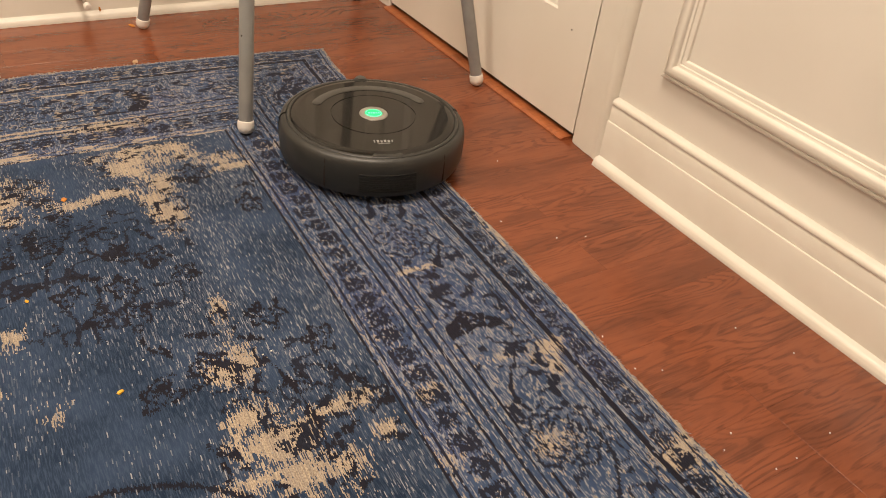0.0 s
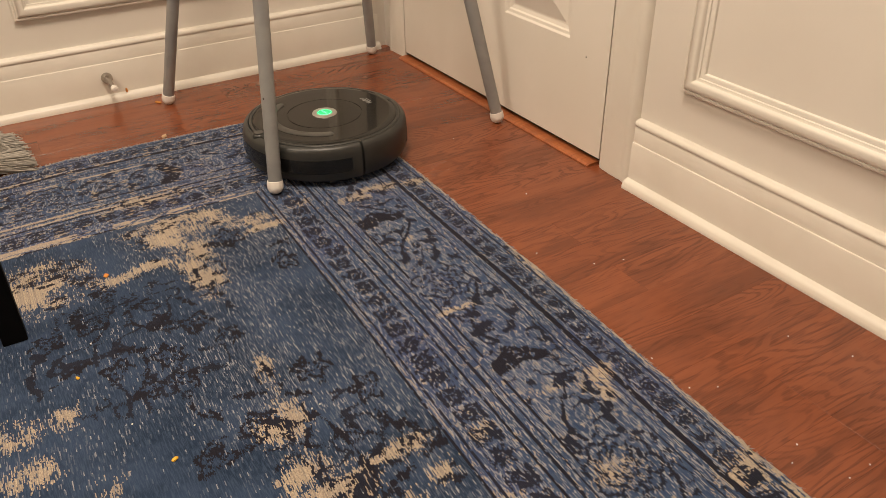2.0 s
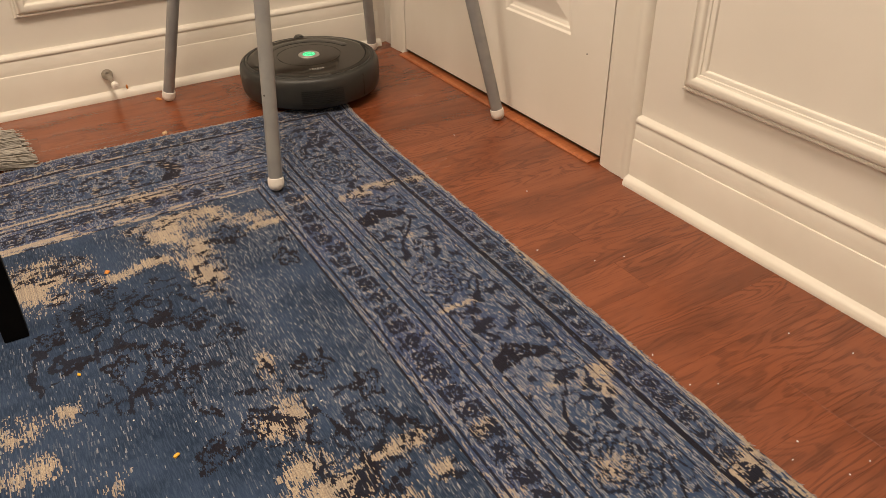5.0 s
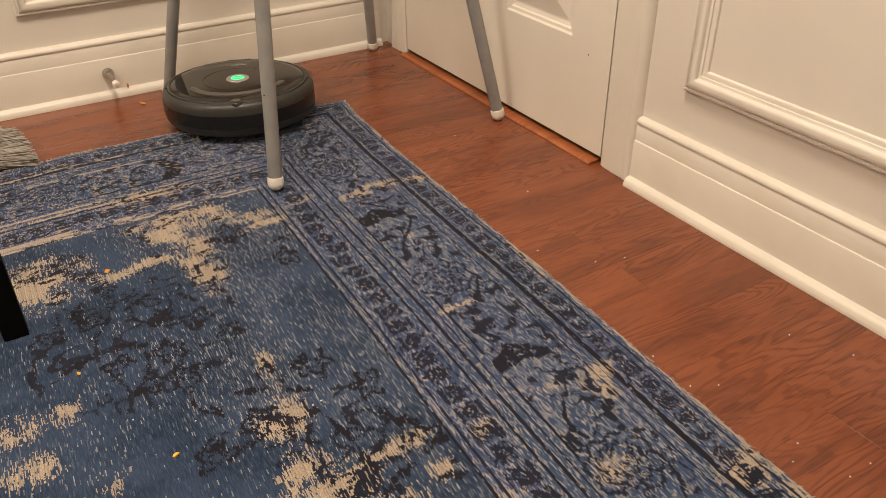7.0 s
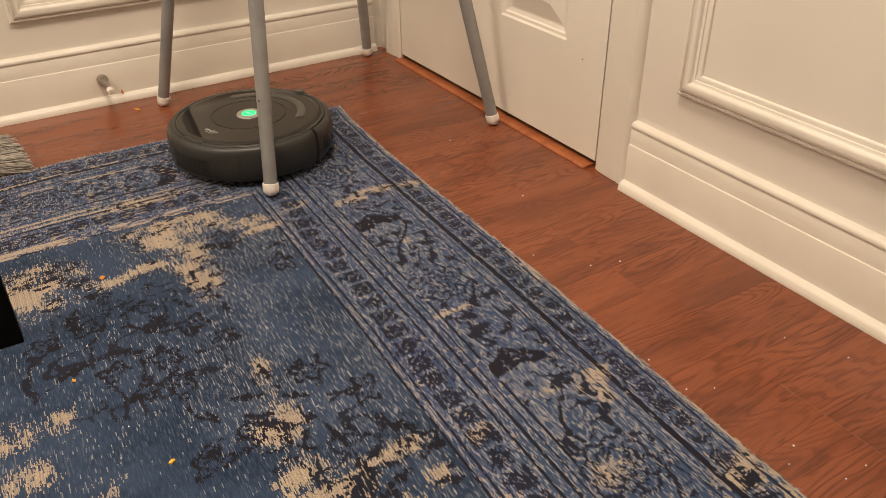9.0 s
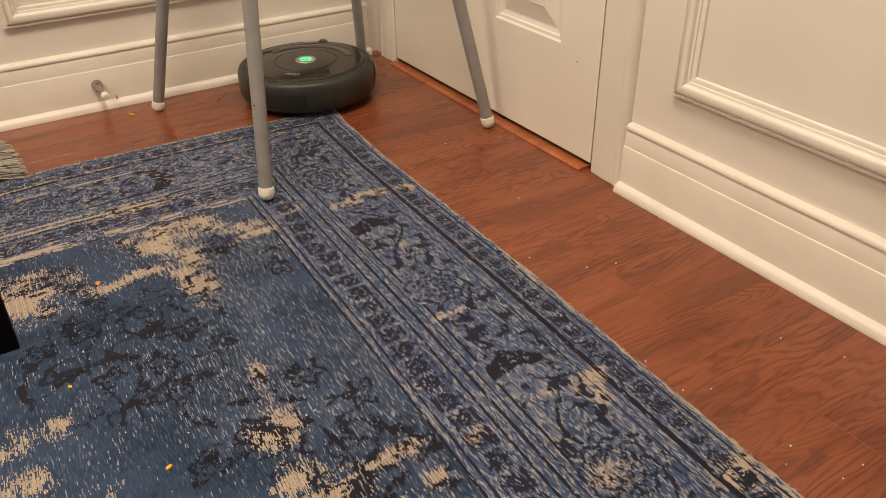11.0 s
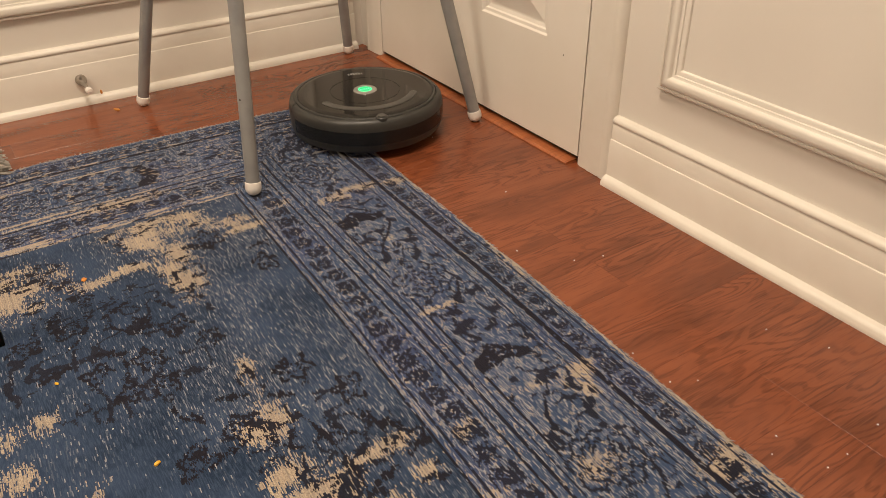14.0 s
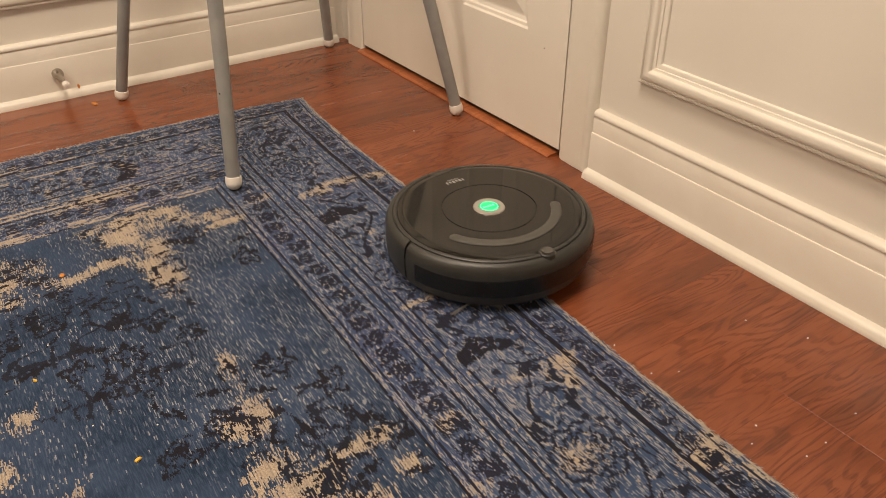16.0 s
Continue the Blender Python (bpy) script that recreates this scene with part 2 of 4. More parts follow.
# door casing, stepped and thicker at its outer edge
CASING = [(0.0, 0.0), (0.0066, 0.0), (0.0078, 0.0012), (0.0104, 0.012), (0.0112, 0.030), (0.0122, 0.034), (0.0127, 0.060), (0.0122, 0.066), (0.0130, 0.070), (0.0142, 0.074), (0.0138, 0.079), (0.0108, 0.0855), (0.0045, 0.0905), (0.0, 0.091)]


def casing(s_in, turn, width):
    k = width / 0.091
    prof = [(d, w * k * turn) for d, w in CASING]
    bm = extrude(bmesh.new(), prof, lambda s, d, w: Vector((WALL - d, s_in + w, s)), 0.001, DOOR[2] + 0.01)
    return part("door_casing", bm, M_TRIM, door_frame, smooth=True)


door_frame = thing("door_trim", "cream painted stepped door casing", "door casing", kind="structure")
casing(DOOR[0] - 0.0010, -1, 0.0915)
casing(DOOR[1] + 0.0015, 1, 0.086)
part("head_casing", box(bmesh.new(), (WALL - 0.02, DOOR[0] - 0.0925, DOOR[2] + 0.01), (WALL, DOOR[1] + 0.0875, DOOR[2] + 0.10), 0.004), M_TRIM, door_frame)

# six-panel door
FACE = WALL - 0.006
door = thing("door_1", "closed cream six-panel door above a wooden threshold", "door", kind="structure")
RECESS = [(0, 0.0), (0.004, -0.0035), (0.010, -0.0045), (0.013, -0.0075), (0.020, -0.0095), (0.024, -0.0095), (0.058, -0.0015), (0.060, 0.0)]
YS = (DOOR[0] + 0.0030, -0.799, -0.572, -0.448, -0.221, DOOR[1] - 0.003)
ZS = (0.0165, 0.238, 0.80, 0.98, 1.62, 1.72, 1.91, DOOR[2] - 0.003)


def on_door(s, d, h):
    return Vector((FACE - d, s, h))


slab = bmesh.new()
for i in range(5):
    for j in range(7):
        if i in (1, 3) and j in (1, 3, 5):
            part("door_panel", loops(bmesh.new(), on_door, (YS[i], YS[i + 1], ZS[j], ZS[j + 1]), RECESS, True), M_DOOR, door)
        else:
            slab.faces.new([slab.verts.new(on_door(s, 0, h)) for s, h in ((YS[i], ZS[j]), (YS[i + 1], ZS[j]), (YS[i + 1], ZS[j + 1]), (YS[i], ZS[j + 1]))])
bmesh.ops.remove_doubles(slab, verts=slab.verts[:], dist=1e-6)
rim = [e for e in slab.edges if e.is_boundary and all(abs(v.co.y - YS[0]) < 1e-5 for v in e.verts) or e.is_boundary and all(abs(v.co.y - YS[5]) < 1e-5 for v in e.verts)
       or e.is_boundary and all(abs(v.co.z - ZS[0]) < 1e-5 for v in e.verts) or e.is_boundary and all(abs(v.co.z - ZS[7]) < 1e-5 for v in e.verts)]
ext = bmesh.ops.extrude_edge_only(slab, edges=rim)
for v in ext["geom"]:
    if isinstance(v, bmesh.types.BMVert):
        v.co.x += 0.035
bmesh.ops.recalc_face_normals(slab, faces=slab.faces[:])
part("door_slab", slab, M_DOOR, door)
# added dark strip: the shade of the gap below the slab, as solid colour
part("under_door_shade", box(bmesh.new(), (FACE + 0.003, YS[0], 0.0120), (FACE + 0.030, YS[5], ZS[0])), M_DARK, door, "dark strip standing in for the shade under the door")
part("nail_hole", lathe(bmesh.new(), [(0, 0.0006), (0.0016, 0.0004), (0.0018, 0)], 10, Matrix.Translation((FACE, -0.852, 0.214)) @ pose(0, 0, 0, 0, -90, 0)), M_DARK, door, "small dark mark on the door")

# floor: planks along x on a dark underlay
PLANK = 0.083
floor = tagged(part("floor", box(bmesh.new(), (X0, Y0, -0.06), (WALL + 0.9, WALL, -0.0135)), M_DARK), "reddish stained oak plank floor", "floor", kind="structure")
sill = part("threshold", extrude(bmesh.new(), [(0.004, 0), (0.004, 0.0022), (0.008, 0.0046), (0.014, 0.0055), (0.13, 0.0055), (0.13, 0)], lambda s, d, h: Vector((d - 0.002, s, h)), -0.908, -0.1), M_SILL)
tagged(sill, "orange-brown wooden threshold strip under the door", "threshold", kind="structure")

# ---- things ----
# rug: one woven sheet of small cells, its pattern laid out in u (in from the door side) and v (in from the back edge)
TABLE = np.random.RandomState(7).rand(8, 256, 256)
KNOT_U, KNOT_V = 0.00125, 0.0021


def vnoise(x, y, layer):
    xi, yi = np.floor(x).astype(int), np.floor(y).astype(int)
    fx, fy = x - xi, y - yi
    fx, fy = fx * fx * (3 - 2 * fx), fy * fy * (3 - 2 * fy)
    g = TABLE[layer]
    a, b, xi, yi = (xi + 1) & 255, (yi + 1) & 255, xi & 255, yi & 255
    return (g[xi, yi] * (1 - fx) + g[a, yi] * fx) * (1 - fy) + (g[xi, b] * (1 - fx) + g[a, b] * fx) * fy


def chance(i, j, layer):
    """An independent number for each pair of whole numbers."""
    i, j = i.astype(int), j.astype(int)
    return TABLE[layer][(i * 5 + (j >> 8) * 31) & 255, (j + (i >> 8) * 17) & 255]


def band(b, lo, hi):
    return ((b >= lo) & (b < hi)).astype(float)


def blossom(u, v, cu, cv, r, petals, turn, stretch=1.0):
    """Lobed outline with a broken inner ring and a filled side."""
    du, dv = (u - cu) * stretch, v - cv
    d, a = np.hypot(du, dv), np.arctan2(dv, du) + turn
    edge = r * (0.80 + 0.20 * np.cos(petals * a))
    ring = (np.abs(d - edge) < 0.0020 + 0.07 * r) & (np.cos(a * 1.0 + turn) > -0.86)
    inner = (np.abs(d - 0.42 * edge) < 0.0028) & (np.cos(petals * a + 1) > -0.3)
    fill = (d < edge) & (d > 0.3 * edge) & (np.cos(a + turn * 2) > 0.80)
    return (ring | inner | fill).astype(float)


def leaf(u, v, cu, cv, length, width, turn):
    """Filled leaf, pointed at one end, with a notched side."""
    c, s = math.cos(radians(turn)), math.sin(radians(turn))
    p, q = ((u - cu) * c + (v - cv) * s) / length, (-(u - cu) * s + (v - cv) * c) / width
    return (np.abs(q) < 0.5 * np.clip(1 - np.abs(2 * p) ** 1.6, 0, 1) * (0.65 + 0.35 * np.cos(p * 19))).astype(float)


def stem(u, v, p0, p1, bow, width):
    """Curved stem between two places, bowed sideways."""
    (a0, b0), (a1, b1) = p0, p1
    length = math.hypot(a1 - a0, b1 - b0)
    cu, cv = (a1 - a0) / length, (b1 - b0) / length
    s = ((u - a0) * cu + (v - b0) * cv) / length
    q = -(u - a0) * cv + (v - b0) * cu - bow * 4 * s * (1 - s)
    return ((s > 0) & (s < 1) & (np.abs(q) < width * (0.7 + 0.5 * np.sin(s * 17 + a0 * 90)))).astype(float)


BLOSSOMS = ((0.655, 0.752, 0.021, 4, 0.4), (0.628, 0.812, 0.023, 5, 1.9), (0.585, 0.755, 0.026, 5, 2.7), (0.578, 0.822, 0.025, 4, 0.9), (0.583, 0.668, 0.022, 5, 5.2), (0.530, 0.703, 0.026, 4, 3.6),
            (0.497, 0.757, 0.022, 5, 1.1), (0.642, 0.553, 0.023, 5, 4.4), (0.672, 0.625, 0.022, 4, 2.2), (0.420, 0.888, 0.029, 6, 2.4), (0.366, 0.968, 0.029, 6, 0.2), (0.521, 0.958, 0.026, 4, 3.1),
            (0.342, 1.096, 0.022, 5, 1.4), (0.583, 0.990, 0.027, 5, 0.7), (0.418, 0.490, 0.034, 6, 1.6), (0.352, 0.612, 0.028, 5, 2.9), (0.735, 0.640, 0.022, 5, 1.2))
LEAVES = ((0.706, 0.721, 0.060, 0.024, 20), (0.630, 0.716, 0.055, 0.020, 150), (0.475, 0.862, 0.045, 0.018, 95), (0.512, 0.898, 0.055, 0.018, 160), (0.454, 0.930, 0.045, 0.016, 150), (0.358, 1.054, 0.052, 0.028, 140),
          (0.372, 1.026, 0.034, 0.018, 100), (0.540, 0.990, 0.045, 0.014, 10), (0.427, 1.034, 0.042, 0.016, 160), (0.562, 0.912, 0.032, 0.020, 110), (0.602, 0.612, 0.060, 0.018, 30), (0.530, 0.640, 0.050, 0.016, 120),
          (0.341, 0.552, 0.048, 0.014, 15), (0.690, 0.590, 0.050, 0.018, 60), (0.470, 1.010, 0.040, 0.014, 60), (0.395, 1.130, 0.050, 0.020, 20))
STEMS = (((0.449, 0.972), (0.427, 1.160), 0.012, 0.0042), ((0.582, 0.856), (0.562, 0.918), -0.012, 0.0034), ((0.626, 0.715), (0.626, 0.790), 0.010, 0.0034), ((0.600, 0.985), (0.560, 0.955), 0.012, 0.0028),
         ((0.556, 0.700), (0.620, 0.640), 0.012, 0.0030), ((0.500, 0.960), (0.455, 1.040), -0.014, 0.0030), ((0.380, 1.060), (0.420, 1.000), 0.010, 0.0026), ((0.605, 0.790), (0.560, 0.770), 0.008, 0.0028),
         ((0.322, 0.570), (0.362, 0.560), -0.008, 0.0034), ((0.640, 0.600), (0.690, 0.680), 0.012, 0.0028))
# worn places: u, v, half sizes, strength
WORN_BACK = ((0.735, 0.475, 0.070, 0.060, 1.08), (0.507, 0.269, 0.068, 0.016, 1.1), (0.480, 0.390, 0.075, 0.020, 1.05), (0.497, 0.425, 0.055, 0.030, 1.1), (0.480, 0.500, 0.038, 0.045, 1.1),
             (0.484, 0.580, 0.026, 0.058, 1.0), (0.560, 0.508, 0.048, 0.013, 0.95), (0.362, 0.452, 0.042, 0.017, 1.1), (0.345, 0.488, 0.036, 0.010, 1.1), (0.408, 0.420, 0.045, 0.018, 0.95),
             (0.266, 0.444, 0.022, 0.014, 1.05), (0.158, 0.480, 0.034, 0.015, 1.05), (0.108, 0.468, 0.036, 0.017, 1.05), (0.032, 0.483, 0.022, 0.013, 0.95), (0.640, 0.520, 0.060, 0.016, 0.8))
WORN_FRONT = ((0.490, 0.968, 0.034, 0.032, 0.95), (0.493, 1.066, 0.028, 0.030, 1.15), (0.476, 1.110, 0.050, 0.035, 1.15), (0.437, 1.100, 0.026, 0.020, 1.0), (0.377, 1.092, 0.034, 0.016, 1.0), (0.345, 1.150, 0.022, 0.018, 0.9),
              (0.480, 1.180, 0.070, 0.040, 1.05), (0.800, 0.815, 0.030, 0.030, 0.74), (0.788, 0.895, 0.032, 0.024, 0.76), (0.733, 0.815, 0.018, 0.030, 0.72), (0.478, 0.870, 0.014, 0.036, 0.85), (0.700, 0.960, 0.016, 0.030, 0.6))
WORN_SIDE = ((0.088, 1.118, 0.030, 0.018, 0.95), (0.092, 1.151, 0.014, 0.016, 0.95), (0.030, 1.345, 0.040, 0.026, 1.1), (0.006, 1.370, 0.016, 0.050, 0.9), (0.172, 0.885, 0.034, 0.006, 0.95), (0.160, 1.105, 0.036, 0.006, 0.8),
             (0.140, 0.655, 0.010, 0.014, 0.9), (0.303, 1.228, 0.018, 0.014, 0.9), (0.270, 1.120, 0.018, 0.012, 0.85), (0.010, 0.850, 0.012, 0.060, 0.7), (0.165, 1.262, 0.032, 0.024, 0.75), (0.180, 0.590, 0.012, 0.010, 0.8))


def rug_pattern(u, v):
    """Amounts of dark figure, worn cream and pale thread in each cell."""
    thread, pick = np.floor(u / KNOT_U), np.floor(v / KNOT_V)
    # each warp thread is a little out of step with its neighbours, which makes the figures' edges ragged
    back = v * 0.90 < u
    slip = (chance(thread, np.floor(v / 0.031), 0) - 0.5) * np.where(back, 0.0030, 0.0062)
    step = (chance(np.floor(u / np.where(back, 0.028, 0.012)), pick, 1) - 0.5) * np.where(back & (v < 0.62), 0.0115, 0.0026)
    u0, v0 = u, v
    u, v = u + step, v + slip
    w9, v9 = v * 0.90, v0 * 0.90
    b = np.minimum(u, w9)
    straight = np.minimum(u0, v9 + 0.35 * slip)
    side = u0 < v9
    along = np.where(side, v, u + 0.13)
    fleck = chance(np.floor(u0 / (2 * KNOT_U)), np.floor(v0 / (2 * KNOT_V)), 5)
    dark = np.zeros_like(u)
    border = band(straight, 0.0, 0.318) > 0
    # small-leaved filling of the border: dark outlines of cells about a centimetre across, and blots
    net = np.abs(vnoise(along * 58 + 5, b * 58, 4) - 0.5) < 0.078
    net &= vnoise(along * 30, b * 30, 2) > 0.34
    blot = vnoise(along * 66 + 9, b * 66, 5) > 0.77
    main = band(b, 0.089, 0.196) > 0
    dark = np.where(main & (net | blot), 0.90, dark)
    # leafy scrolls along the main border
    wave = b - 0.143 - 0.032 * np.sin(along * 2 * math.pi / 0.2315 + 1.0)
    dark = np.where(main & (np.abs(wave) < 0.0030) & (vnoise(along * 40, b * 40, 6) > 0.30), 0.95, dark)
    # guard bands of small square blossoms
    for mid, half, pitch in ((0.0378, 0.0180, 0.036), (0.2735, 0.0255, 0.041)):
        k = np.floor(along / pitch)
        p, q = along - (k + 0.5) * pitch, b - mid
        odd = np.mod(k, 2)
        e = np.maximum(np.abs(p) / (0.40 * pitch), np.abs(q) / (0.78 * half))
        d = np.hypot(p, q) / half
        glyph = (np.abs(e - 0.84) < 0.17) & (chance(k, np.floor(q / 0.006) + 40, 2) > 0.30)
        glyph |= np.abs(d - 0.34) < 0.13
        glyph |= (np.abs(p + (odd - 0.5) * 0.4 * q) < 0.0024) & (np.abs(q) < 0.7 * half)
        glyph &= fleck > 0.03
        specks = vnoise(along * 110 + 3, b * 110, 3) > 0.85
        inside = np.abs(q) < half
        dark = np.where(inside, np.where(glyph | specks, 0.9, dark), dark)
    for lo, hi, s in ((0.0135, 0.0168, 0.8), (0.0580, 0.0668, 1.0), (0.0730, 0.0750, 0.8), (0.0848, 0.0872, 0.85), (0.1965, 0.2008, 1.0), (0.2105, 0.2130, 0.8), (0.2225, 0.2270, 0.95), (0.2402, 0.2445, 1.0), (0.3025, 0.3055, 0.9), (0.3140, 0.3182, 1.0)):
        dark = np.where((band(straight, lo, hi) > 0) & (fleck > 0.04), s, dark)
    # medallions and fans of the main border, in turn
    for shift, round_one in ((0.3560, True), (0.1250, False)):
        k = np.round((along - shift) / 0.4515)
        p, q = along - shift - k * 0.4515, b - 0.156
        d, a = np.hypot(p, q), np.arctan2(q, p)
        if round_one:
            wob = d + 0.0035 * np.cos(8 * a)
            rings = (np.abs(wob - 0.047) < 0.0028) | (np.abs(wob - 0.031) < 0.0026) | (np.abs(wob - 0.017) < 0.0030) | (wob < 0.0050)
            spokes = (np.abs(np.sin(4 * a)) < 0.20) & (wob > 0.034) & (wob < 0.044)
            dark = np.where(d < 0.054, np.where((rings & (vnoise(along * 70, b * 70, 6) > 0.26)) | spokes, 0.9, 0.0), dark)
        else:
            fan = (p > -0.030 + 0.75 * np.abs(q - 0.004)) & (p < 0.012 + 0.25 * np.abs(q)) & (np.abs(q) < 0.044)
            tip = (np.hypot(p * 1.1, q - 0.030) < 0.014) | (np.hypot(p - 0.010, q + 0.026) < 0.012)
            halo = (np.hypot(p, q) < 0.050) & ~(fan | tip)
            dark = np.where(halo & (chance(thread, pick, 3) > 0.10), dark * (vnoise(along * 60, b * 60, 1) > 0.62), dark)
            dark = np.where((fan | tip) & (vnoise(along * 170, b * 170, 6) < 0.74), 1.0, dark)
    # field: blossoms, leaves and stems, the edge of a round medallion beyond
    field = straight > 0.320
    figure = np.zeros_like(u)
    for i, (cu, cv, r, petals, turn) in enumerate(BLOSSOMS):
        figure = np.maximum(figure, blossom(u, v, cu, cv, r, petals, turn, 0.9 + 0.12 * (i % 4)))
    for cu, cv, length, width, turn in LEAVES:
        figure = np.maximum(figure, leaf(u, v, cu, cv, length, width, turn))
    for p0, p1, bow, width in STEMS:
        figure = np.maximum(figure, stem(u, v, p0, p1, bow, width))
    bed = np.exp(-(((u - 0.62) / 0.155) ** 2 + ((v - 0.700) / 0.165) ** 2) ** 2) + 0.9 * np.exp(-(((u - 0.455) / 0.12) ** 2 + ((v - 1.03) / 0.12) ** 2) ** 2)
    twig = (np.abs(vnoise(u * 48 + 3, v * 48, 2) - 0.5) < 0.080) & (vnoise(u * 20 + 2, v * 20, 6) > 0.48) & (bed > 0.4)
    rr = np.hypot(u - 0.70, v - 1.33)
    ring = np.abs(rr - 0.232) < 0.0035
    twig |= (rr < 0.215) & (np.abs(vnoise(u * 32, v * 32, 5) - 0.5) < 0.07)
    dark = np.where(field, np.maximum(np.maximum(figure, 0.85 * twig), 0.9 * ring) * (fleck > 0.07), dark)
    # worn cream places
    cream = np.zeros_like(u)
    for cu, cv, ru, rv, s in WORN_BACK + WORN_FRONT + WORN_SIDE:
        cream = np.maximum(cream, s * np.clip(1.62 - 0.92 * np.hypot((u - cu) / ru, (v - cv) / rv), 0, 1.15))
    coarse = vnoise(u * 34 + 2, v * 46, 7)
    blocks = chance(np.floor(u0 / (4 * KNOT_U)), np.floor((v0 + 2 * slip) / 0.0042), 6)
    threads = chance(thread, np.floor(v0 / 0.012), 3)
    bare = cream * (0.56 + 0.80 * (coarse - 0.40)) + 0.34 * (blocks - 0.5) + 0.52 * (threads - 0.5) > 0.50
    bare &= cream > 0.08
    hole = vnoise(u * 105, v * 130, 3) > 0.65
    hole &= (vnoise(u * 26, v * 26, 4) > 0.45) & ((v < 0.70) | (u < 0.60))
    dark = np.where(hole & (cream > 0.35), 0.95, dark)
    bare &= (dark < 0.5) | (chance(thread, np.floor(v0 / 0.008), 4) > 0.88)
    worn = np.where(bare, 0.58 + 0.42 * chance(thread + 3, thread * 0, 4), 0.0)
    # pale threads that run with the back border, rubbed bare towards its far part
    far = np.clip((u - 0.26) / 0.35, 0, 1)
    for at, half in ((0.062, 0.0030), (0.110, 0.0026), (0.247, 0.0032), (0.262, 0.0026), (0.339, 0.0062), (0.352, 0.0036)):
        line = (np.abs(v0 + 0.5 * slip - at - 0.004 * (vnoise(u * 14, v * 6, 0) - 0.5)) < half * (0.45 + 0.65 * far)) & (~side)
        line &= vnoise(u * 30, v * 14 + at * 90, 3) + 0.35 * (blocks - 0.5) > 0.70 - 0.32 * far
        worn = np.where(line, np.maximum(worn, 0.62 + 0.3 * threads), worn)
        dark = np.where(line, 0, dark)
    seam = (band(straight, 0.3092, 0.3118) > 0) & side & (vnoise(u * 9, v * 60, 1) > 0.44)
    worn = np.where(seam, 0.22 + 0.40 * threads, worn)
    rim = np.minimum(u0, v0)
    worn = np.where((rim < 0.0030 + 0.0075 * vnoise(u0 * 40, v0 * 40, 4)) & (threads > 0.30), 0.55 + 0.35 * threads, worn)
    # pale dashes, each lying along one thread
    length = np.where(border, 0.0072, 0.0086)
    dash = chance(thread + 31, np.floor((v0 + 0.011 * chance(thread, thread * 0, 2)) / length), 1)
    shade = vnoise(u0 * 9 + 6, v0 * 7, 5)
    streaky = vnoise(u0 * 22, v0 * 13, 2)
    much = np.where(border, 0.41 + 0.30 * (streaky - 0.5), np.clip(0.24 + 0.45 * (shade - 0.40) + 0.35 * (streaky - 0.5), 0.10, 0.46) * np.interp(u0, (0.42, 0.62), (1.25, 0.45)) * np.interp(v0, (0.90, 1.02), (1.0, 0.50)))
    lit = (dash > 1 - much) & (dark < 0.5)
    lit |= (dash > 0.988) & (dark >= 0.5)
    pale = np.where(lit, np.where(border, 0.16, 0.22) + 0.76 * chance(thread + 7, np.floor(v0 / length), 6) ** np.where(border, 1.5, 5.0), 0.0)
    wide = chance(np.floor((u0 + 0.008 * chance(pick, pick * 0, 3)) / 0.0085), np.floor(v0 / 0.0032), 7)
    tiny = np.where(back, border & (wide > 0.945), border & (blocks > 0.962) & (dark < 0.5))
    worn = np.where(tiny, np.maximum(worn, 0.45 + 0.35 * threads), worn)
    return dark, worn, pale, np.where(border, 1.0, 0.0)


def rug_material():
    m, nt, ns, ln, bsdf = nodes_of("rug_weave")
    at = ns.new("ShaderNodeAttribute")
    at.attribute_name = "weave"
    sep = ns.new("ShaderNodeSeparateColor")
    ln.new(at.outputs["Color"], sep.inputs[0])
    dark, cream, pale = sep.outputs[0], sep.outputs[1], sep.outputs[2]
    border = at.outputs["Alpha"]
    yarn = noise_of(nt, coords(nt, (600, 60, 1)), 1.0, 2, 0.6)
    twist = noise_of(nt, coords(nt, (620, 330, 1)), 1.0, 2, 0.6)
    cloud = noise_of(nt, coords(nt), 9.0, 4)
    wash = noise_of(nt, coords(nt), 3.6, 3)
    blue = mixc(nt, ramp(nt, cloud, 0.3, 0.72), FIELD_LOW, FIELD_HIGH)
    edge = mixc(nt, ramp(nt, cloud, 0.3, 0.72), BORDER_LOW, BORDER_HIGH)
    edge = mixc(nt, mathn(nt, "MULTIPLY", ramp(nt, wash, 0.45, 0.62), 0.7), edge, BORDER_VIOLET)
    c = mixc(nt, border, blue, edge)
    c = mixc(nt, mathn(nt, "MULTIPLY", ramp(nt, yarn, 0.40, 0.66), 0.55), c, YARN)
    c = mixc(nt, mathn(nt, "MULTIPLY", dark, 0.93), c, mixc(nt, cloud, (0.0068, 0.0056, 0.0090), (0.0125, 0.0094, 0.0135)))
    c = mixc(nt, mathn(nt, "MULTIPLY", ramp(nt, pale, 0.0, 0.5), 0.85), c, mixc(nt, pale, (0.058, 0.082, 0.134), (0.34, 0.335, 0.34)))
    bare = mixc(nt, ramp(nt, twist, 0.32, 0.66), (0.27, 0.215, 0.155), (0.45, 0.375, 0.285))
    c = mixc(nt, cream, c, bare)
    ln.new(c, bsdf.inputs["Base Color"])
    bsdf.inputs["Roughness"].default_value = 0.92
    bsdf.inputs["Specular IOR Level"].default_value = 0.12
    bsdf.inputs["Sheen Weight"].default_value = 0.05
    bump_of(nt, bsdf, mathn(nt, "ADD", yarn, mathn(nt, "MULTIPLY", twist, 0.8)), 0.6, 0.0012)
    return m


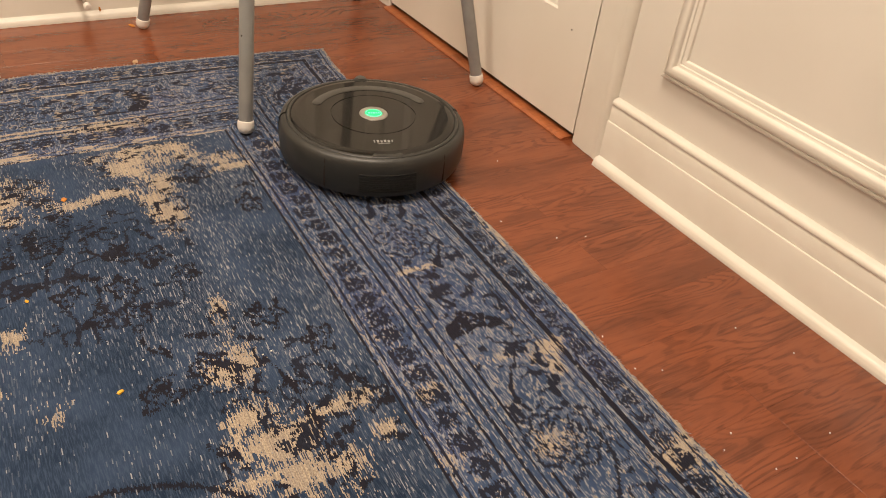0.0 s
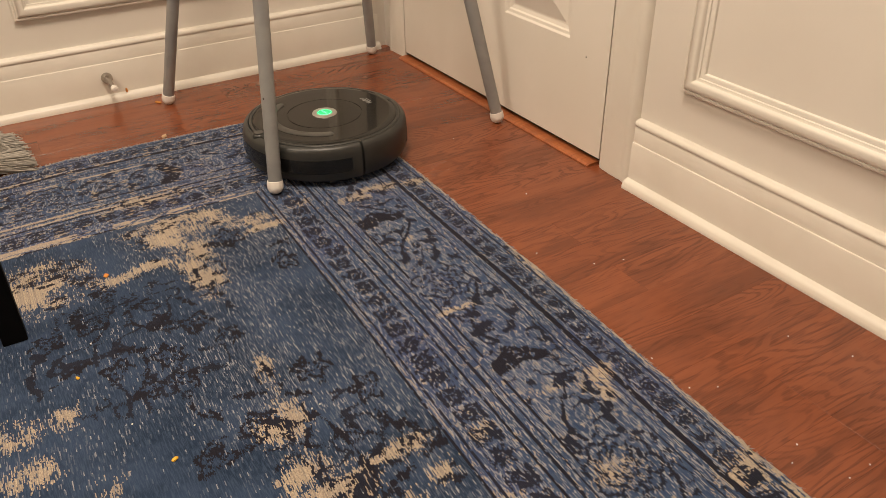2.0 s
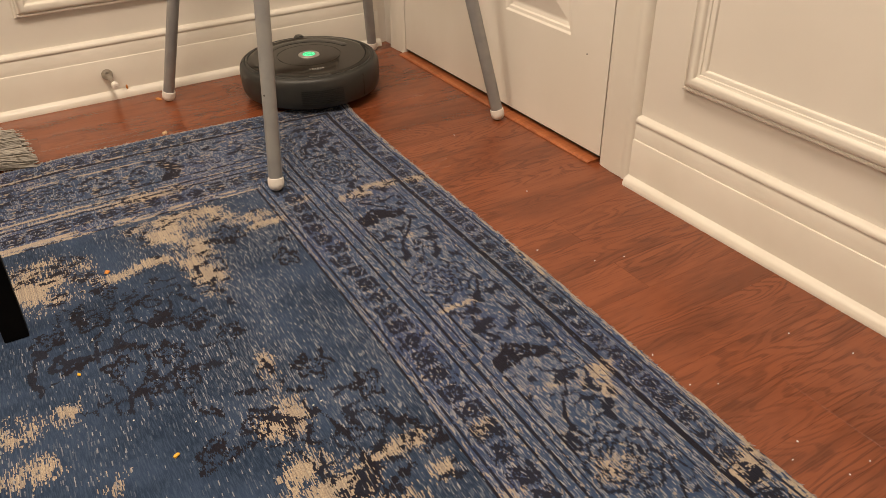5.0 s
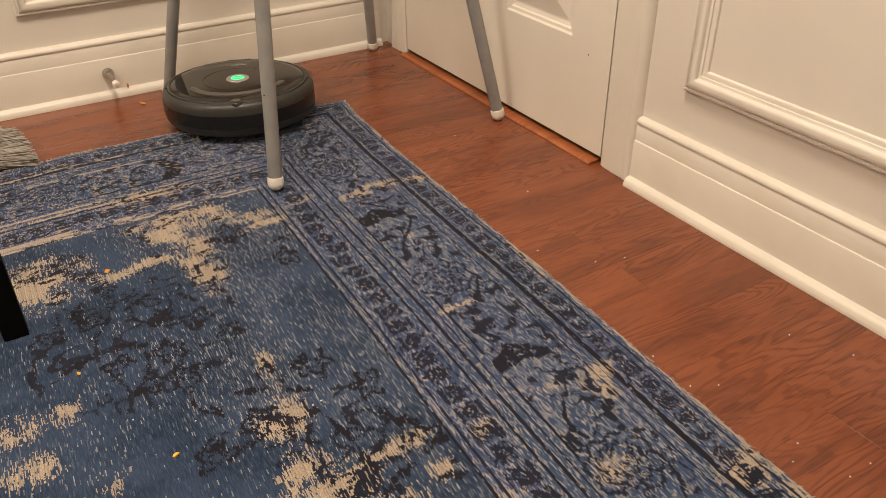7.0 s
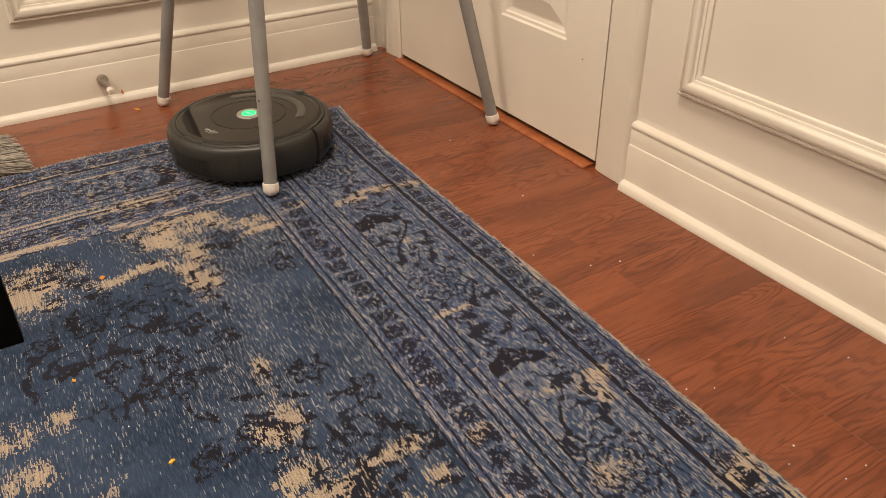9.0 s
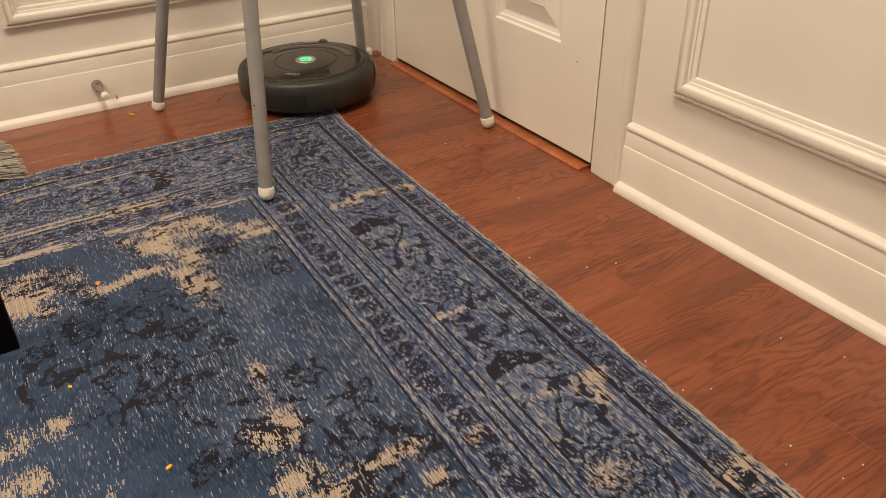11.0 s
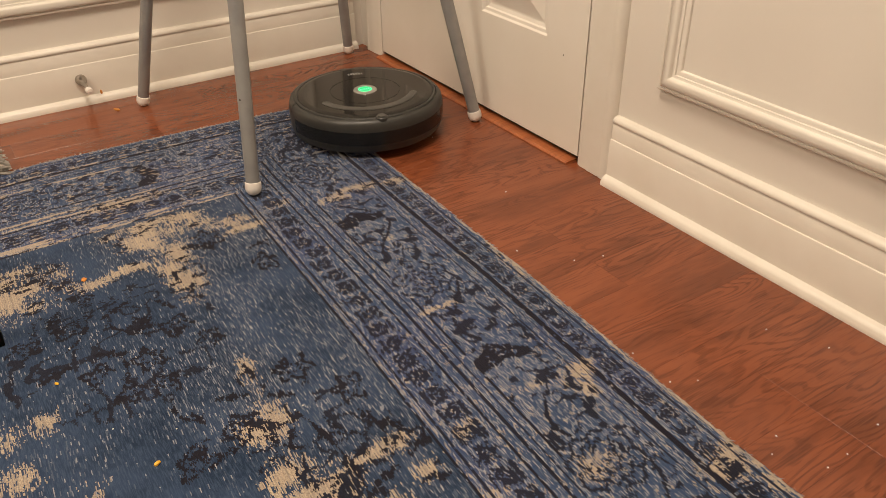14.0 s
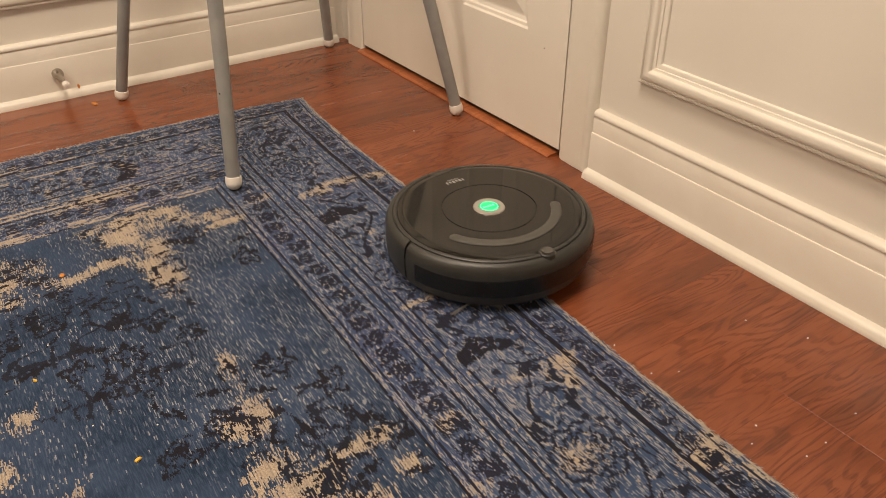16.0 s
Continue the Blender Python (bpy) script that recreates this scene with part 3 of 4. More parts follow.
FIELD_LOW, FIELD_HIGH = (0.0095, 0.0200, 0.045), (0.0290, 0.0490, 0.096)
BORDER_LOW, BORDER_HIGH, BORDER_VIOLET = (0.021, 0.042, 0.094), (0.041, 0.068, 0.140), (0.044, 0.058, 0.136)
YARN = (0.048, 0.076, 0.124)


def rug():
    us = np.concatenate([np.arange(0, 0.84, KNOT_U), np.arange(0.84, 1.925, 0.012)])
    vs = np.concatenate([np.arange(0, 1.47, KNOT_V), np.arange(1.47, 2.905, 0.012)])
    u, v = np.meshgrid(us, vs, indexing="ij")
    fray = 0.0030 * (vnoise(v * 120, u * 3, 2) - 0.5) * (u < 0.002)
    x = np.interp(v, (0, 0.10, 0.33, 0.86, 1.33, 1.6, 3), (-0.2765, -0.289, -0.3025, -0.3150, -0.3365, -0.340, -0.340)) - u + fray
    lift = np.interp(u, (0, 0.15, 0.42, 0.63, 0.76, 1.2), (-0.033, -0.014, 0.001, 0.010, -0.002, -0.004))
    y = -0.295 - v + lift * np.exp(-v / 0.20) + 0.003 * (vnoise(u * 110, v * 3, 1) - 0.5) * (v < 0.002)
    far = np.minimum(u, v)
    z = 0.0065 - 0.0030 * np.exp(-far / 0.0022) + 0.0008 * (vnoise(u * 6, v * 6, 3) - 0.5)
    nu, nv = u.shape
    co = np.stack([x, y, z], -1).reshape(-1, 3)
    index = np.arange(nu * nv).reshape(nu, nv)
    quads = np.stack([index[:-1, :-1], index[1:, :-1], index[1:, 1:], index[:-1, 1:]], -1).reshape(-1, 4)
    ring = np.concatenate([index[:, 0], index[-1, 1:], index[-2::-1, -1], index[0, -2:0:-1]])
    low = co[ring].copy()
    low[:, 2] = 0.0002
    nxt = np.roll(np.arange(len(ring)), -1)
    skirt = np.stack([ring, ring[nxt], nxt + len(co), np.arange(len(ring)) + len(co)], -1)
    me = bpy.data.meshes.new("rug")
    me.from_pydata(np.concatenate([co, low]).tolist(), [], np.concatenate([quads[:, ::-1], skirt[:, ::-1]]).tolist())
    um, vm = (a[:-1, :-1] + 1e-4 for a in (u, v))
    cells = rug_pattern(np.minimum(um, 1.924 - um), np.minimum(vm, 2.91 - vm))
    rgba = np.full((len(quads) + len(skirt), 4), 0.4, np.float32)
    for i, a in enumerate(cells):
        rgba[:len(quads), i] = a.reshape(-1)
    layer = me.attributes.new("weave", "FLOAT_COLOR", "FACE")
    layer.data.foreach_set("color", rgba.reshape(-1))
    me.materials.append(M_RUG)
    ob = tagged(new("rug", me), "faded blue oriental rug with dark flowers and worn cream patches", "rug")
    # loose fibres along the two seen edges
    rng = random.Random(8)
    bm = bmesh.new()
    for i in range(1500):
        if i % 2:
            s = rng.uniform(0, 1.5)
            p = Vector((float(np.interp(s, (0, 0.10, 0.33, 0.86, 1.33, 1.6), (-0.2765, -0.289, -0.3025, -0.3150, -0.3365, -0.340))), -0.295 - s - 0.033 * math.exp(-s / 0.2), rng.uniform(0.001, 0.006)))
            out = Vector((rng.uniform(0.001, 0.004), rng.uniform(-0.006, 0.006), rng.uniform(-0.002, 0.002)))
        else:
            s = rng.uniform(0, 0.85)
            p = Vector((-0.2765 - s, -0.295 + float(np.interp(s, (0, 0.15, 0.42, 0.63, 0.76, 1.2), (-0.033, -0.014, 0.001, 0.010, -0.002, -0.004))), rng.uniform(0.001, 0.006)))
            out = Vector((rng.uniform(-0.004, 0.004), rng.uniform(0.001, 0.005), rng.uniform(-0.001, 0.003)))
        p -= out * 0.4
        a = [bm.verts.new(p + w) for w in (Vector((0.0006, 0.0004, 0)), Vector((-0.0006, -0.0004, 0)), Vector((0, 0, 0.0007)))]
        t = bm.verts.new(p + out)
        for j in range(3):
            bm.faces.new((a[j], a[(j + 1) % 3], t))
    tagged(part("fringe", bm, M_FIBRE, ob, "short frayed pale fibres"), kind="stuff")


M_RUG = rug_material()
M_FIBRE = plain("rug_fibre", (0.46, 0.41, 0.34), (0.20, 0.23, 0.29), 0.95, scale=120, fine=900)
rug()



def high_chair():
    ob = thing("high_chair", "child's high chair with slanted grey steel legs and white feet", "high chair")
    bm = bmesh.new()
    feet = (((-0.591, -0.677), (0.12, 0.18)), ((-0.021, -0.619), (-0.18, 0.17)), ((-0.042, -0.018), (-0.13, -0.19)), ((-0.640, -0.076), (0.19, -0.20)))
    for i, ((x, y), (lx, ly)) in enumerate(feet):
        z0 = 0.0065 if i == 0 else 0.0
        way = Vector((lx, ly, 1)).normalized()
        turn = Matrix.Translation((x, y, z0)) @ Vector((0, 0, 1)).rotation_difference(way).to_matrix().to_4x4()
        leg = part("leg", lathe(bmesh.new(), [(0, 0.016), (0.0132, 0.016), (0.0136, 0.2), (0.0150, 0.74), (0, 0.74)], 24, turn), M_STEEL, ob, "grey lacquered steel tube leg", smooth=True)
        cap = [(0, 0.0)] + arc(0, 0.0155, 0.0158, -80, -5, 7) + [(0.0158, 0.019), (0.0152, 0.026), (0.0138, 0.0268)]
        part("foot", lathe(bmesh.new(), cap, 24, turn), M_FOOT, leg, "rounded white plastic foot", smooth=True)
    part("rivet", lathe(bmesh.new(), [(0, 0.0006), (0.0016, 0.0004), (0.0018, 0)], 10, Matrix.Translation((-0.5807, -0.6508, 0.191)) @ Vector((0, 0, 1)).rotation_difference(Vector((-0.86, -0.50, 0.15))).to_matrix().to_4x4()), M_DARK, ob, "small dark pin hole")
    tops = [Vector((x + lx * 0.72, y + ly * 0.72, 0.72)) for (x, y), (lx, ly) in feet]
    for p, q in zip(tops, tops[1:] + tops[:1]):
        turn = Matrix.Translation(p) @ Vector((0, 0, 1)).rotation_difference((q - p).normalized()).to_matrix().to_4x4()
        part("seat_rail", lathe(bmesh.new(), [(0, 0), (0.011, 0), (0.011, (q - p).length), (0, (q - p).length)], 20, turn), M_STEEL, ob, smooth=True)
    return ob


chair = high_chair()


def door_stop():
    ob = thing("door_stop", "nickel door stop with white rubber tip on the baseboard", "door stop", at=Matrix.Translation((-0.752, WALL - 0.0158, 0.062)) @ pose(0, 0, 0, 94, 0, 2))
    part("base", lathe(bmesh.new(), [(0, 0), (0.0135, 0), (0.0135, 0.003), (0.0125, 0.008), (0.0095, 0.014), (0.0065, 0.020), (0.0052, 0.032), (0.0050, 0.066), (0, 0.066)], 28), M_CHROME, ob, smooth=True)
    part("rubber_tip", lathe(bmesh.new(), [(0, 0.066), (0.0072, 0.066), (0.0082, 0.070), (0.0082, 0.078), (0.0068, 0.082), (0.0018, 0.083), (0.0016, 0.080), (0, 0.080)], 24), M_FOOT, ob, "white rubber tip", smooth=True)


door_stop()


def broom():
    ob = thing("broom", "broom with splayed grey bristles lying on the floor", "broom")
    rng = random.Random(5)
    bm = bmesh.new()
    for i in range(520):
        u = rng.random()
        y = -0.305 + 0.25 * u
        tip = Vector((-0.970 - 0.052 * u * u + rng.uniform(-0.014, 0.005), y + rng.uniform(-0.012, 0.012), rng.uniform(0.003, 0.04) * (0.4 + 0.6 * math.sin(math.pi * min(1, u + 0.12)))))
        root = Vector((-1.16, -0.27 + 0.19 * u, 0.022 + rng.uniform(-0.010, 0.012)))
        mid = (tip + root) / 2 + Vector((0, rng.uniform(-0.006, 0.006), rng.uniform(-0.002, 0.012)))
        pts = [root, mid, tip]
        w = Vector((0, 0.0009, 0)), Vector((0, 0, 0.0009))
        rings = [[bm.verts.new(p + a) for a in (w[0], w[1], -w[0], -w[1])] for p in pts]
        for a, b in zip(rings, rings[1:]):
            for j in range(4):
                bm.faces.new((a[j], a[(j + 1) % 4], b[(j + 1) % 4], b[j]))
        bm.faces.new(rings[-1])
    tagged(part("bristles", bm, M_BRISTLE, ob, "bundle of stiff grey bristles"), kind="stuff")
    part("head", box(bmesh.new(), (-1.20, -0.30, 0.0), (-1.14, -0.05, 0.045), 0.008), M_BLACK, ob, "dark plastic broom head")


broom()

# black furniture leg on the rug
bm = box(bmesh.new(), (-1.100, -0.906, 0.0065), (-1.066, -0.872, 0.72), 0.002)
tagged(part("furniture_leg", bm, M_BLACK), "square black painted furniture leg standing on the rug", "furniture leg")


def crumb(name, label, x, y, z, size, material, seed):
    rng = random.Random(seed)
    bm = bmesh.new()
    bmesh.ops.create_icosphere(bm, subdivisions=2, radius=1)
    for v in bm.verts:
        v.co *= rng.uniform(0.72, 1.15)
        v.co = Vector((v.co.x * size[0], v.co.y * size[1], v.co.z * size[2]))
    ob = part(name, bm, material)
    ob.matrix_basis = pose(x, y, z + size[2] * 0.75, 0, 0, rng.uniform(0, 180))
    return tagged(ob, label, "crumb", "crumbs on the floor")


RUG = 0.0068
crumb("crumb", "yellow crumb lying on the blue rug", -0.947, -1.256, RUG, (0.0048, 0.0030, 0.002), M_CORN, 1)
crumb("crumb", "orange crumb lying on the blue rug", -0.933, -0.796, RUG, (0.0062, 0.0048, 0.0022), M_CRUMB, 2)
crumb("crumb", "small yellow crumb lying on the blue rug", -1.020, -1.036, RUG, (0.0032, 0.0024, 0.0018), M_CORN, 3)
pushed = crumb("crumb", "orange crumb on the wooden floor", -0.657, -0.057, 0, (0.0120, 0.0055, 0.0016), M_CRUMB, 4)
swept = crumb("crumb", "pale beige flake at the edge of the rug", -0.699, -0.272, 0, (0.0100, 0.006, 0.0025), M_FLAKE, 5)
crumb("crumb", "orange flake on the shoe moulding", -0.714, 0.008, 0.0195, (0.003, 0.002, 0.006), M_CRUMB, 6)
for i, (x, y, z) in enumerate(((-0.769, -1.264, RUG), (-0.757, -1.262, RUG), (-0.072, -1.572, 0), (-0.280, -1.639, 0), (-0.173, -0.934, 0), (-0.154, -0.637, 0), (-0.111, -1.494, 0), (-0.280, -1.640, 0), (-0.310, -1.656, 0), (-0.174, -1.210, 0), (-0.224, -1.193, 0), (-0.286, -1.115, 0), (-0.315, -1.423, 0), (-0.316, -1.495, 0), (-0.156, -1.699, 0), (-0.272, -1.707, 0), (-0.233, -1.707, 0), (-0.282, -1.514, 0), (-0.977, -1.166, RUG), (-0.909, -1.211, RUG), (-0.990, -0.966, RUG))):
    crumb("lint", "white speck of lint", x, y, z, (0.0016 - 0.00008 * (i % 9), 0.0010, 0.0007), M_LINT, 20 + i)


def bar(bm, x, y, w, h, z, t=0.0004):
    box(bm, (x - w / 2, y - h / 2, z), (x + w / 2, y + h / 2, z + t))


def robot():
    """Round floor robot; its front is +x of its own space, its base at z = 0."""
    ob = thing("robot_vacuum", "round black robot vacuum with a green lit centre button", "robot vacuum")
    body = part("body", lathe(bmesh.new(), [(0, 0.012), (0.140, 0.010), (0.156, 0.014), (0.1590, 0.022), (0.1600, 0.05), (0.1590, 0.076), (0.150, 0.0835), (0, 0.0835)], 96), M_SHELL, ob, "charcoal plastic body", smooth=True)
    # rear shell and front bumper, with a gap between them
    skin = [(0.156, 0.013), (0.1635, 0.0165), (0.1685, 0.026), (0.1700, 0.045), (0.1697, 0.068), (0.1680, 0.0775), (0.1655, 0.0830), (0.1615, 0.0866), (0.1575, 0.0878), (0.1560, 0.0868), (0.1555, 0.080), (0.1600, 0.074)]
    part("rear_shell", lathe(bmesh.new(), skin, 64, None, 84, 276, True), M_SHELL, ob, "charcoal plastic rear shell", smooth=True)
    bump = [(r + 0.0012, z) for r, z in skin]
    bumper = part("bumper", lathe(bmesh.new(), bump, 64, None, -82.2, 82.2, True), M_RIM, ob, "graphite plastic front bumper", smooth=True)
    win = [(0.1690, 0.0345), (0.1720, 0.035), (0.1725, 0.047), (0.1720, 0.0635), (0.1688, 0.064)]
    part("sensor_window", lathe(bmesh.new(), win, 56, None, -75, 75, True), M_WINDOW, bumper, "smoked black sensor window", smooth=True)
    # top ring and glossy face
    part("top_ring", lathe(bmesh.new(), [(0.1560, 0.083), (0.1560, 0.0880), (0.1545, 0.0893), (0.1520, 0.0897), (0.1500, 0.0890), (0.1500, 0.083)], 96), M_RIM, ob, "graphite top ring", smooth=True)
    face = part("faceplate", lathe(bmesh.new(), [(0, 0.0916), (0.0760, 0.0916), (0.0763, 0.0907), (0.0777, 0.0907), (0.0780, 0.0916), (0.1370, 0.0915), (0.1375, 0.0915), (0.1450, 0.0906), (0.1487, 0.0888), (0.1492, 0.084)], 96), M_GLOSS, ob, "glossy black faceplate", smooth=True)
    hp = [(0.1000, 0.0905), (0.1007, 0.0930), (0.1026, 0.0940), (0.1150, 0.0940), (0.1170, 0.0930), (0.1177, 0.0905)]
    hb = lathe(bmesh.new(), hp, 44, None, -63, 63, True)
    for s in (-1, 1):
        lathe_bm = bmesh.new()
        m = Matrix.Translation((0.1088 * math.cos(radians(63)), s * 0.1088 * math.sin(radians(63)), 0))
        lathe(lathe_bm, [(0.0088, 0.0905), (0.0081, 0.0930), (0.0062, 0.0939), (0, 0.0939)], 16, m)
        tmp = bpy.data.meshes.new("end")
        lathe_bm.to_mesh(tmp)
        lathe_bm.free()
        hb.from_mesh(tmp)
        bpy.data.meshes.remove(tmp)
    part("carry_handle", hb, M_HANDLE, face, "grey curved carry handle", smooth=True)
    part("button_ring", lathe(bmesh.new(), [(0.0165, 0.0914), (0.0168, 0.0938), (0.0205, 0.0943), (0.0250, 0.0936), (0.0262, 0.0912)], 48), M_SILVER, face, "satin silver button ring", smooth=True)
    button = part("clean_button", lathe(bmesh.new(), [(0, 0.0936), (0.0125, 0.0937), (0.0160, 0.0932), (0.0164, 0.0914)], 40), M_GREEN, ob, "round green lit button", smooth=True)
    bm = bmesh.new()
    for i, w in enumerate((0.0028, 0.0020, 0.0030, 0.0026, 0.0028)):
        box(bm, (-0.0022, -0.0095 + 0.0044 * i - w / 2, 0.0936), (0.0022, -0.0095 + 0.0044 * i + w / 2, 0.09395))
    lathe(bm, [(0.0132, 0.0935), (0.0134, 0.09395), (0.0146, 0.0939), (0.0148, 0.0934)], 36)
    part("button_print", bm, M_GREEN_MARK, button, "pale unreadable button lettering")
    bm = bmesh.new()
    for i, (w, h) in enumerate(((0.0022, 0.0085), (0.0040, 0.0080), (0.0038, 0.0060), (0.0040, 0.0085), (0.0038, 0.0060), (0.0030, 0.0075))):
        bar(bm, -0.1035 + h / 2 - 0.004, 0.0155 - 0.0062 * i, h, w, 0.0915)
    bar(bm, -0.1115, 0.0, 0.0016, 0.022, 0.0915)
    part("brand_mark", bm, M_MARK, face, "small pale maker's mark as bars")
    # beacon dome at the front edge
    dome = part("beacon_base", lathe(bmesh.new(), [(0.0135, 0.080), (0.0130, 0.0900), (0.0115, 0.0914), (0, 0.0918)], 28, Matrix.Translation((0.1535, 0, 0))), M_RIM, ob, "raised sensor mount", smooth=True)
    part("beacon_dome", lathe(bmesh.new(), [(0.0082, 0.0912), (0.0082, 0.0928), (0.0092, 0.0931), (0.0088, 0.0940), (0, 0.0942)], 24, Matrix.Translation((0.1540, 0, 0))), M_HANDLE, dome, "low grey sensor cap", smooth=True)
    # dust bin at the back: latch, vents, seams
    latch = part("bin_latch", lathe(bmesh.new(), [(0.0290, 0.086), (0.0285, 0.0900), (0.0265, 0.0906), (0.020, 0.0903), (0, 0.0898)], 28, Matrix.Translation((-0.1530, 0, 0)) @ Matrix.Diagonal((0.70, 0.95, 1, 1)), -90, 90), M_RIM, ob, "rounded dust-bin latch", smooth=True)
    for i in range(8):
        z = 0.028 + i * 0.0046
        part("vent_slat", lathe(bmesh.new(), [(0.1690, z), (0.1712, z + 0.0004), (0.1712, z + 0.0020), (0.1690, z + 0.0024)], 20, None, 163, 197, True), M_VENT, ob)
    for a in (142, 218):
        part("bin_seam", lathe(bmesh.new(), [(0.160, 0.014), (0.1703, 0.026), (0.1706, 0.05), (0.1690, 0.076), (0.1600, 0.0872), (0.158, 0.085)], 2, None, a - 0.35, a + 0.35, True), M_DARK, ob, "dark bin seam")
    # drive wheels and caster below
    for s in (-1, 1):
        part("drive_wheel", lathe(bmesh.new(), [(0, -0.012), (0.032, -0.012), (0.035, -0.008), (0.035, 0.008), (0.032, 0.012), (0, 0.012)], 28, Matrix.Translation((0, s * 0.115, 0.0352)) @ pose(0, 0, 0, 90, 0, 0)), M_BLACK, ob, "black ribbed drive wheel", smooth=True)
    part("caster", lathe(bmesh.new(), [(0, -0.008), (0.012, -0.008), (0.013, 0), (0.012, 0.008), (0, 0.008)], 18, Matrix.Translation((0.125, 0, 0.0133)) @ pose(0, 0, 0, 90, 0, 0)), M_BLACK, ob, smooth=True)
    brush = part("side_brush", lathe(bmesh.new(), [(0, 0.003), (0.011, 0.003), (0.012, 0.007), (0.008, 0.013), (0, 0.013)], 18), M_SHELL, ob, "spinning side brush", smooth=True)
    brush.location = (0.108, -0.098, 0.002)
    rng = random.Random(3)
    for k in range(3):
        bm = bmesh.new()
        for j in range(9):
            a = radians(120 * k + rng.uniform(-5, 5))
            p0 = Vector((0.010 * math.cos(a), 0.010 * math.sin(a), 0.008))
            L = rng.uniform(0.040, 0.047)
            p1 = Vector((L * math.cos(a), L * math.sin(a), 0.0015 + rng.uniform(0, 0.003)))
            n = (p1 - p0).cross(Vector((0, 0, 1))).normalized() * 0.0004
            up = Vector((0, 0, 0.0006))
            q = [[bm.verts.new(p + d) for d in (n, up, -n, -up)] for p in (p0, p1)]
            for i in range(4):
                bm.faces.new((q[0][i], q[0][(i + 1) % 4], q[1][(i + 1) % 4], q[1][i]))
            bm.faces.new(q[1])
        part("bristle_tuft", bm, M_SWEEP, brush, "pale bristle tuft")
    return ob, brush


vacuum, side_brush = robot()

# ceiling lamp over the middle of the room
for lx, ly, watts in LAMPS:
    lampthing = thing("ceiling_lamp", "round warm white ceiling lamp", "lamp", "ceiling lamps")
    part("canopy", lathe(bmesh.new(), [(0, 2.5), (0.20, 2.5), (0.20, 2.46), (0.19, 2.45), (0, 2.45)], 40, Matrix.Translation((lx, ly, 0))), M_CHROME, lampthing, smooth=True)
    part("glass_bowl", lathe(bmesh.new(), [(0, 2.39), (0.09, 2.395), (0.15, 2.415), (0.18, 2.45), (0, 2.45)], 40, Matrix.Translation((lx, ly, 0))), M_LAMP, lampthing, "glowing frosted glass bowl", smooth=True)


# floor planks, each its own piece
def plank_mesh(length):
    bm = bmesh.new()
    g = 0.00008
    box(bm, (g, g, -0.013), (length - g, PLANK - g, 0))
    top = [e for e in bm.edges if all(v.co.z > -0.001 for v in e.verts)]
    bmesh.ops.bevel(bm, geom=top, offset=0.00012, segments=1, affect="EDGES")
    me = bpy.data.meshes.new("plank")
    bm.to_mesh(me)
    bm.free()
    me.materials.append(M_WOOD)
    return me


plank_kinds = {round(n * 0.15, 2): plank_mesh(n * 0.15) for n in range(1, 10)}
rng = random.Random(11)
y, row = WALL - PLANK, 0
while y > Y0 - PLANK:
    x = X0
    first = True
    while x < WALL + 0.12 - 0.01:
        left = WALL + 0.145 - x
        n = rng.randint(4, 9) if not first else rng.randint(2, 9)
        n = max(1, min(n, int(left / 0.15)))
        if int(left / 0.15) < 1:
            break
        p = new("plank", plank_kinds[round(n * 0.15, 2)])
        p.parent = floor
        p.location = (x, y, 0)
        x += n * 0.15
        first = False
    y -= PLANK
    row += 1


